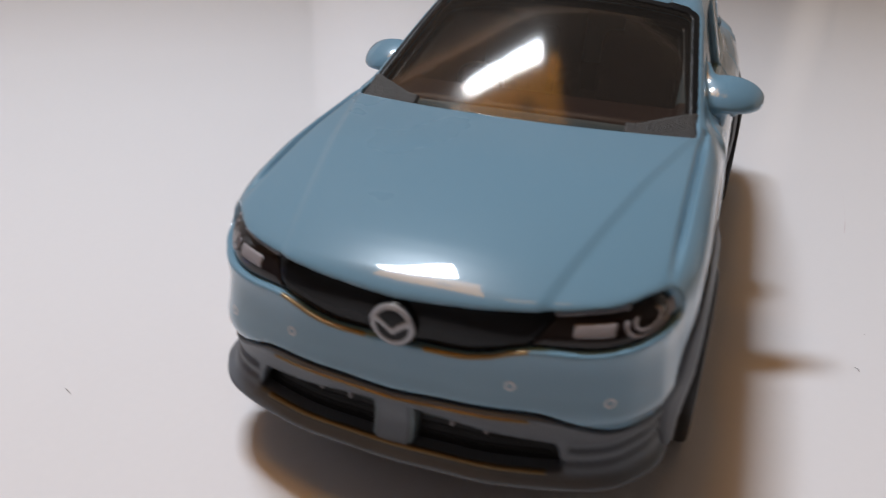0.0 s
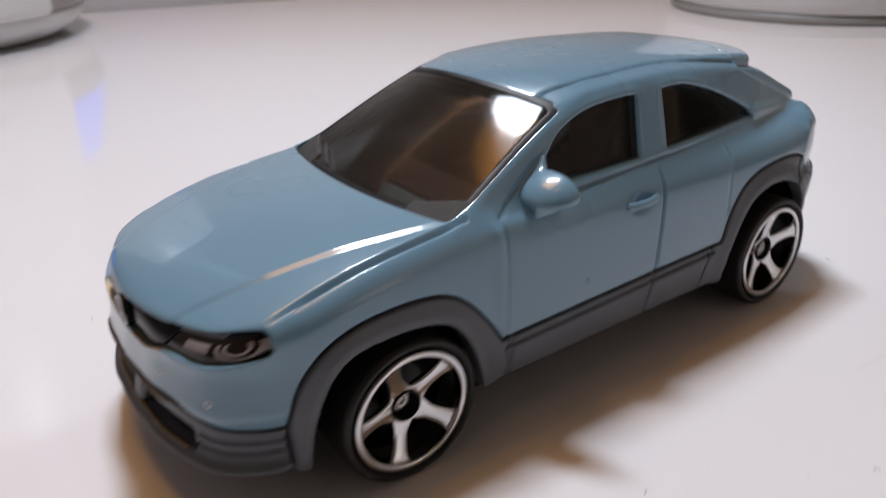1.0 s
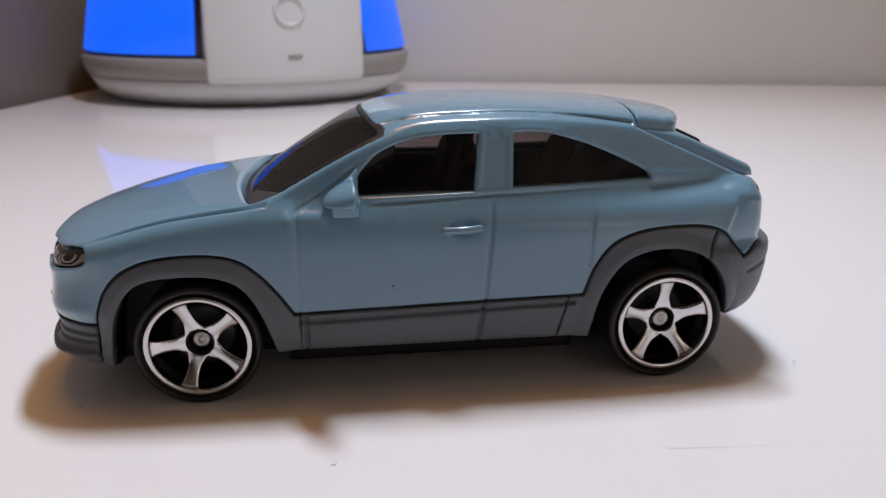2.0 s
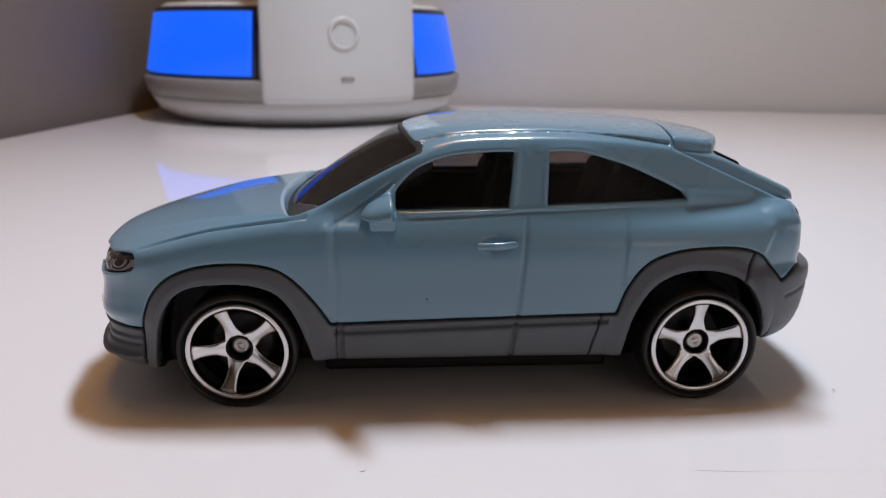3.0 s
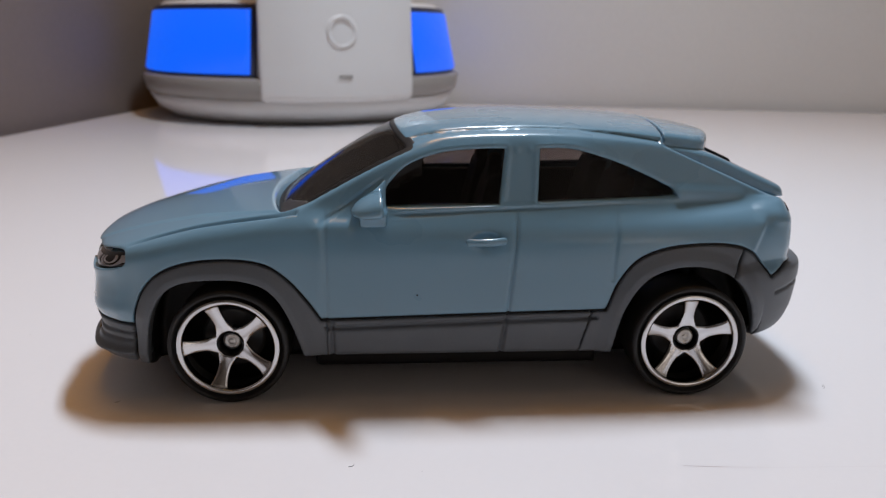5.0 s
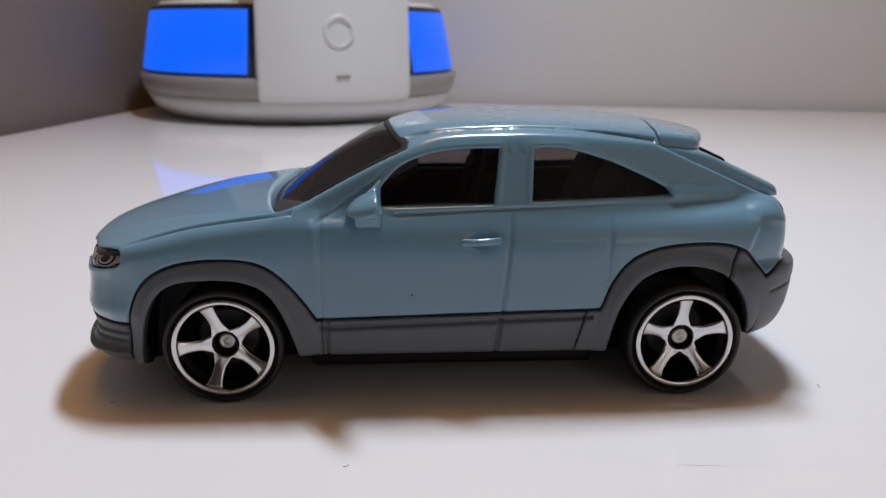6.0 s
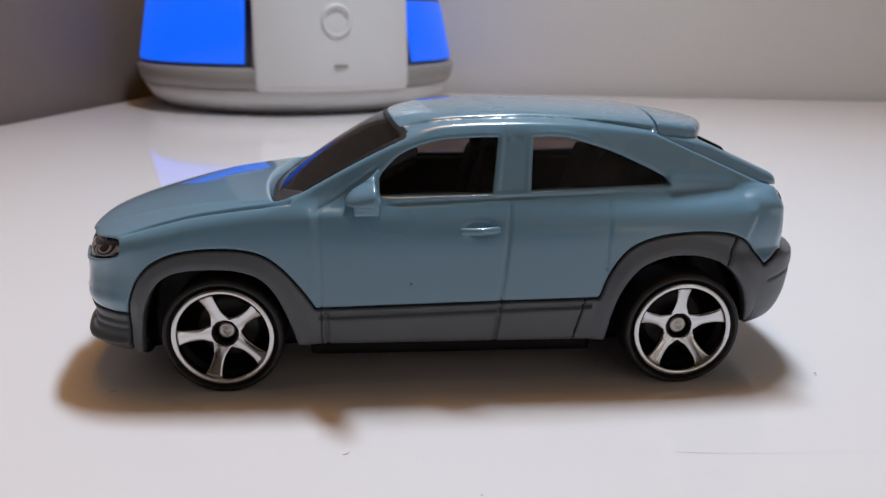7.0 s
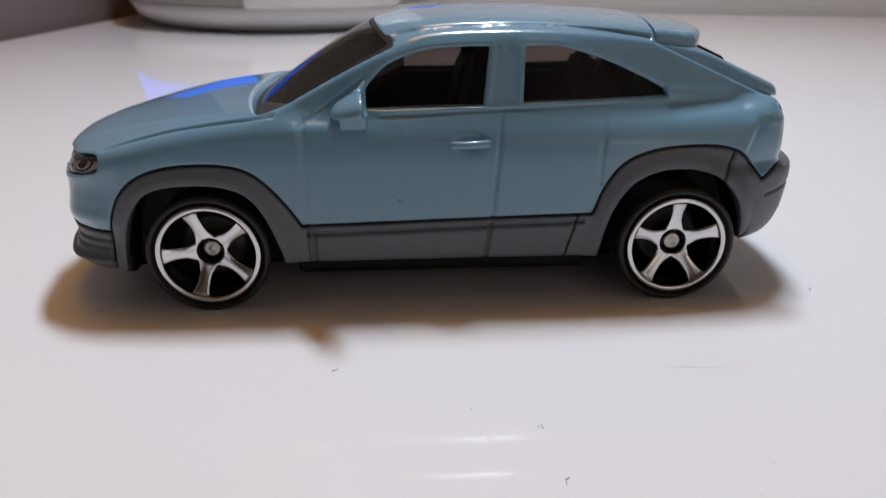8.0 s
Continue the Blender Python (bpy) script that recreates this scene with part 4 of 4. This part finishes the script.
for name, zl, w in (("upper_brass_line", lambda ay: TRIM_TOP(ay) - 0.34, 7.0), ("lower_brass_line", lambda ay: 4.82 + 0 * ay, 8.0)):
    strip = lambda x, ay, y, z: smax(np.abs(z - zl(ay)) - 0.09, ay - w, 0.1)
    carve(name, face(-0.22, 0.35, strip), (-37.2, -9, 4.4), (-33.6, 9, 8.6), 0.11, GOLD, car, "thin brass-coloured line")
for s, y0, y1 in ((-1, -13, -6), (1, 6, 13)):
    lens = lambda x, ay, y, z: smax(smax(np.abs(z - 17.35 + 0.05 * (ay - 8)) - 0.42, smax(ay - 10.9, 5.2 - ay, 0.2), 0.3), np.maximum(31.5 - x, -s * y), 0.2)
    carve("tail_light", face(-0.06, 0.6, lens), (29.4, y0, 16.2), (36.6, y1, 18.6), 0.14, REDLAMP, car, "slim dark red tail light")


# wheels
def spoke_wheel(x, y, z):
    """Five curved spokes in a bright rim ring; the face looks to -y, the middle lies 1.9 behind the rim."""
    r = np.sqrt(x * x + z * z)
    ring = smax(np.abs(r - 4.45) - 0.25, np.abs(y - 0.55) - 0.55, 0.15)
    a = np.arctan2(z, x) * 5 / (2 * np.pi)
    a = (a - np.round(a)) * 2 * np.pi / 5
    across = np.abs(r * np.sin(a))
    wide = 0.58 + 0.30 * np.clip((r - 2.8) / 1.6, 0, 1) ** 2 + 0.60 * np.clip((2.5 - r) / 1.3, 0, 1) ** 2
    face_y = 0.25 + 0.95 * (1 - np.clip(r / 4.4, 0, 1) ** 1.6)
    spoke = smax(smax(across - wide, np.abs(y - face_y - 0.3 + 0.10 * np.maximum(0, 0.4 - across)) - 0.32, 0.25), np.maximum(r - 4.45, 1.16 - r), 0.1)
    return smin(ring, spoke, 0.22)


def tyre_row(r0, r1, w):
    return [(r0, -w), (r1 - 0.55, -w), (r1 - 0.16, -w + 0.12), (r1, -w + 0.5), (r1, w - 0.5), (r1 - 0.05, w - 0.22), (r1 - 0.20, w - 0.08), (r1 - 0.42, w - 0.04), (r1 - 0.50, w - 0.12), (r1 - 0.56, w - 0.45), (r0, w - 0.5)]


LAY = Matrix.Rotation(radians(90), 4, "X")


def wheel(x, s, spin, ymid, out):
    place = Matrix.Translation((x * MM, s * ymid * MM, (5.55 - RIDE) * MM)) @ Matrix.Rotation(0 if s < 0 else math.pi, 4, "Z") @ Matrix.Rotation(-radians(spin), 4, "Y")
    w = part("wheel", turned([(0.9 * MM, -2.3 * MM), (4.62 * MM, -2.3 * MM), (4.62 * MM, -0.75 * MM), (0.9 * MM, -0.75 * MM)], 48), BLACK, car, "black inner wheel drum")
    w.matrix_basis = place @ LAY
    rows = [(r * MM, z * MM) for r, z in tyre_row(4.70, 5.54, 2.35)]
    part("tyre", turned(rows + rows[:1], 96), TYRE, w, "smooth black plastic tyre")
    rim = carve("rim", spoke_wheel, (-5, -0.3, -5), (5, 3, 5), 0.13, CHROME, w, "bright silver five-spoke rim")
    rim.matrix_basis = Matrix.Translation((0, 0, 2.30 * MM)) @ LAY.inverted()
    part("hub_socket", turned([(r * MM, z * MM) for r, z in ((0.87, -0.70), (1.07, -0.70), (1.09, 1.28), (1.13, 1.36), (1.19, 1.34), (1.22, -0.9), (0.87, -0.9), (0.87, -0.70))], 40), BLACK, w, "black hub socket")
    part("axle_cap", turned([(r * MM, z * MM) for r, z in ((0.02, 0.52 + out), (0.28, 0.53 + out), (0.34, 0.47 + out), (0.40, 0.54 + out), (0.74, 0.52 + out), (0.84, 0.42 + out), (0.86, -1.2))], 32), STEEL, w, "dull steel axle end")
    part("brake_disc", turned([(r * MM, z * MM) for r, z in ((1.3, -0.8), (2.9, -0.8), (2.95, -0.62), (2.6, -0.55), (1.3, -0.55))], 48), DISC, w, "dull dark disc behind the spokes")
    return w


wheel(-21.4, -1, 110, 12.15, 0.05)
wheel(21.75, -1, 90, 12.4, 0.45)
wheel(-21.4, 1, 60, 12.15, 0.2)
wheel(21.75, 1, 30, 12.4, 0.2)
for x in (-21.4, 21.75):
    part("axle", turned([(0.7 * MM, -10.5 * MM), (0.7 * MM, 10.5 * MM)], 20), STEEL, car, "steel axle").matrix_basis = Matrix.Translation((x * MM, 0, (5.55 - RIDE) * MM)) @ LAY

carve("paint_chip", lambda x, y, z: np.sqrt((x + 4.05) ** 2 + (y + 13.8) ** 2 + (z - 9.85) ** 2) - 0.10, (-4.5, -14.15, 9.4), (-3.6, -13.4, 10.3), 0.07, BLACK, car, "tiny black speck in the paint")


# dust on the table: flat uneven flecks and short bent hairs, one sheet of clutter
rng = random.Random(7)
dust = bmesh.new()


def fleck(x, y, r):
    ring = []
    for i in range(9):
        q = r * (0.6 + 0.6 * rng.random())
        a = 2 * math.pi * i / 9
        ring.append(dust.verts.new(((x + q * math.cos(a)) * MM, (y + q * math.sin(a)) * MM, 0.02 * MM)))
    tip = dust.verts.new((x * MM, y * MM, (0.03 + r * 0.5) * MM))
    for i in range(9):
        dust.faces.new((ring[i], ring[(i + 1) % 9], tip))


def hair(x, y, a, length, r=0.022):
    rings = []
    for i in range(8):
        ring = [dust.verts.new(((x - r * math.sin(a) * math.cos(q)) * MM, (y + r * math.cos(a) * math.cos(q)) * MM, (0.035 + r * math.sin(q)) * MM)) for q in (0, 2.1, 4.2)]
        rings.append(ring)
        x, y, a = x + length / 7 * math.cos(a), y + length / 7 * math.sin(a), a + rng.uniform(-0.45, 0.55)
    for p0, p1 in zip(rings, rings[1:]):
        for i in range(3):
            dust.faces.new((p0[i], p0[(i + 1) % 3], p1[(i + 1) % 3], p1[i]))


for x, y, r in ((0.7, -31.7, 0.075), (5.3, -34.1, 0.07), (6.0, -39.8, 0.06), (20.2, -39.2, 0.05), (36.3, -13.4, 0.06), (-4.0, -26.6, 0.04)):
    fleck(x, y, r)
for x, y, a, length in ((5.6, -34.4, 2.0, 0.5), (36.1, -13.9, 0.6, 0.9), (-9.9, -25.7, 0.3, 0.6), (6.0, -40.4, 1.9, 0.9), (-34.6, 24.1, 1.1, 0.8), (-32.3, -13.9, 0.8, 0.6)):
    hair(x, y, a, length)
for _ in range(26):
    fleck(rng.uniform(-70, 60), rng.uniform(-48, 60), rng.uniform(0.02, 0.04))
tagged(part("dust", dust, SPECK, None, smooth=False), "dark dust specks and short hairs on the table", "dust", kind="stuff")
bm = bmesh.new()
for i in range(40):
    x, w = 17.2 + 17 * i / 39, 0.03 * math.sin(math.pi * min(1, (i + 2) / 12)) + 0.008
    y = -26.75 - 0.9 * (1 - math.exp(-(x - 17.2) / 7))
    bm.verts.new((x * MM, (y - w) * MM, 0.012 * MM))
    bm.verts.new((x * MM, (y + w) * MM, 0.012 * MM))
bm.verts.ensure_lookup_table()
for i in range(39):
    bm.faces.new([bm.verts[k] for k in (2 * i, 2 * i + 2, 2 * i + 3, 2 * i + 1)])
scratch = part("scratch", bm, material("scratched_laminate", (0.67, 0.59, 0.61), 0.5, vary=0.2, scale=900), table, "thin pinkish scratch")
scratch.matrix_basis = table.matrix_basis.inverted()
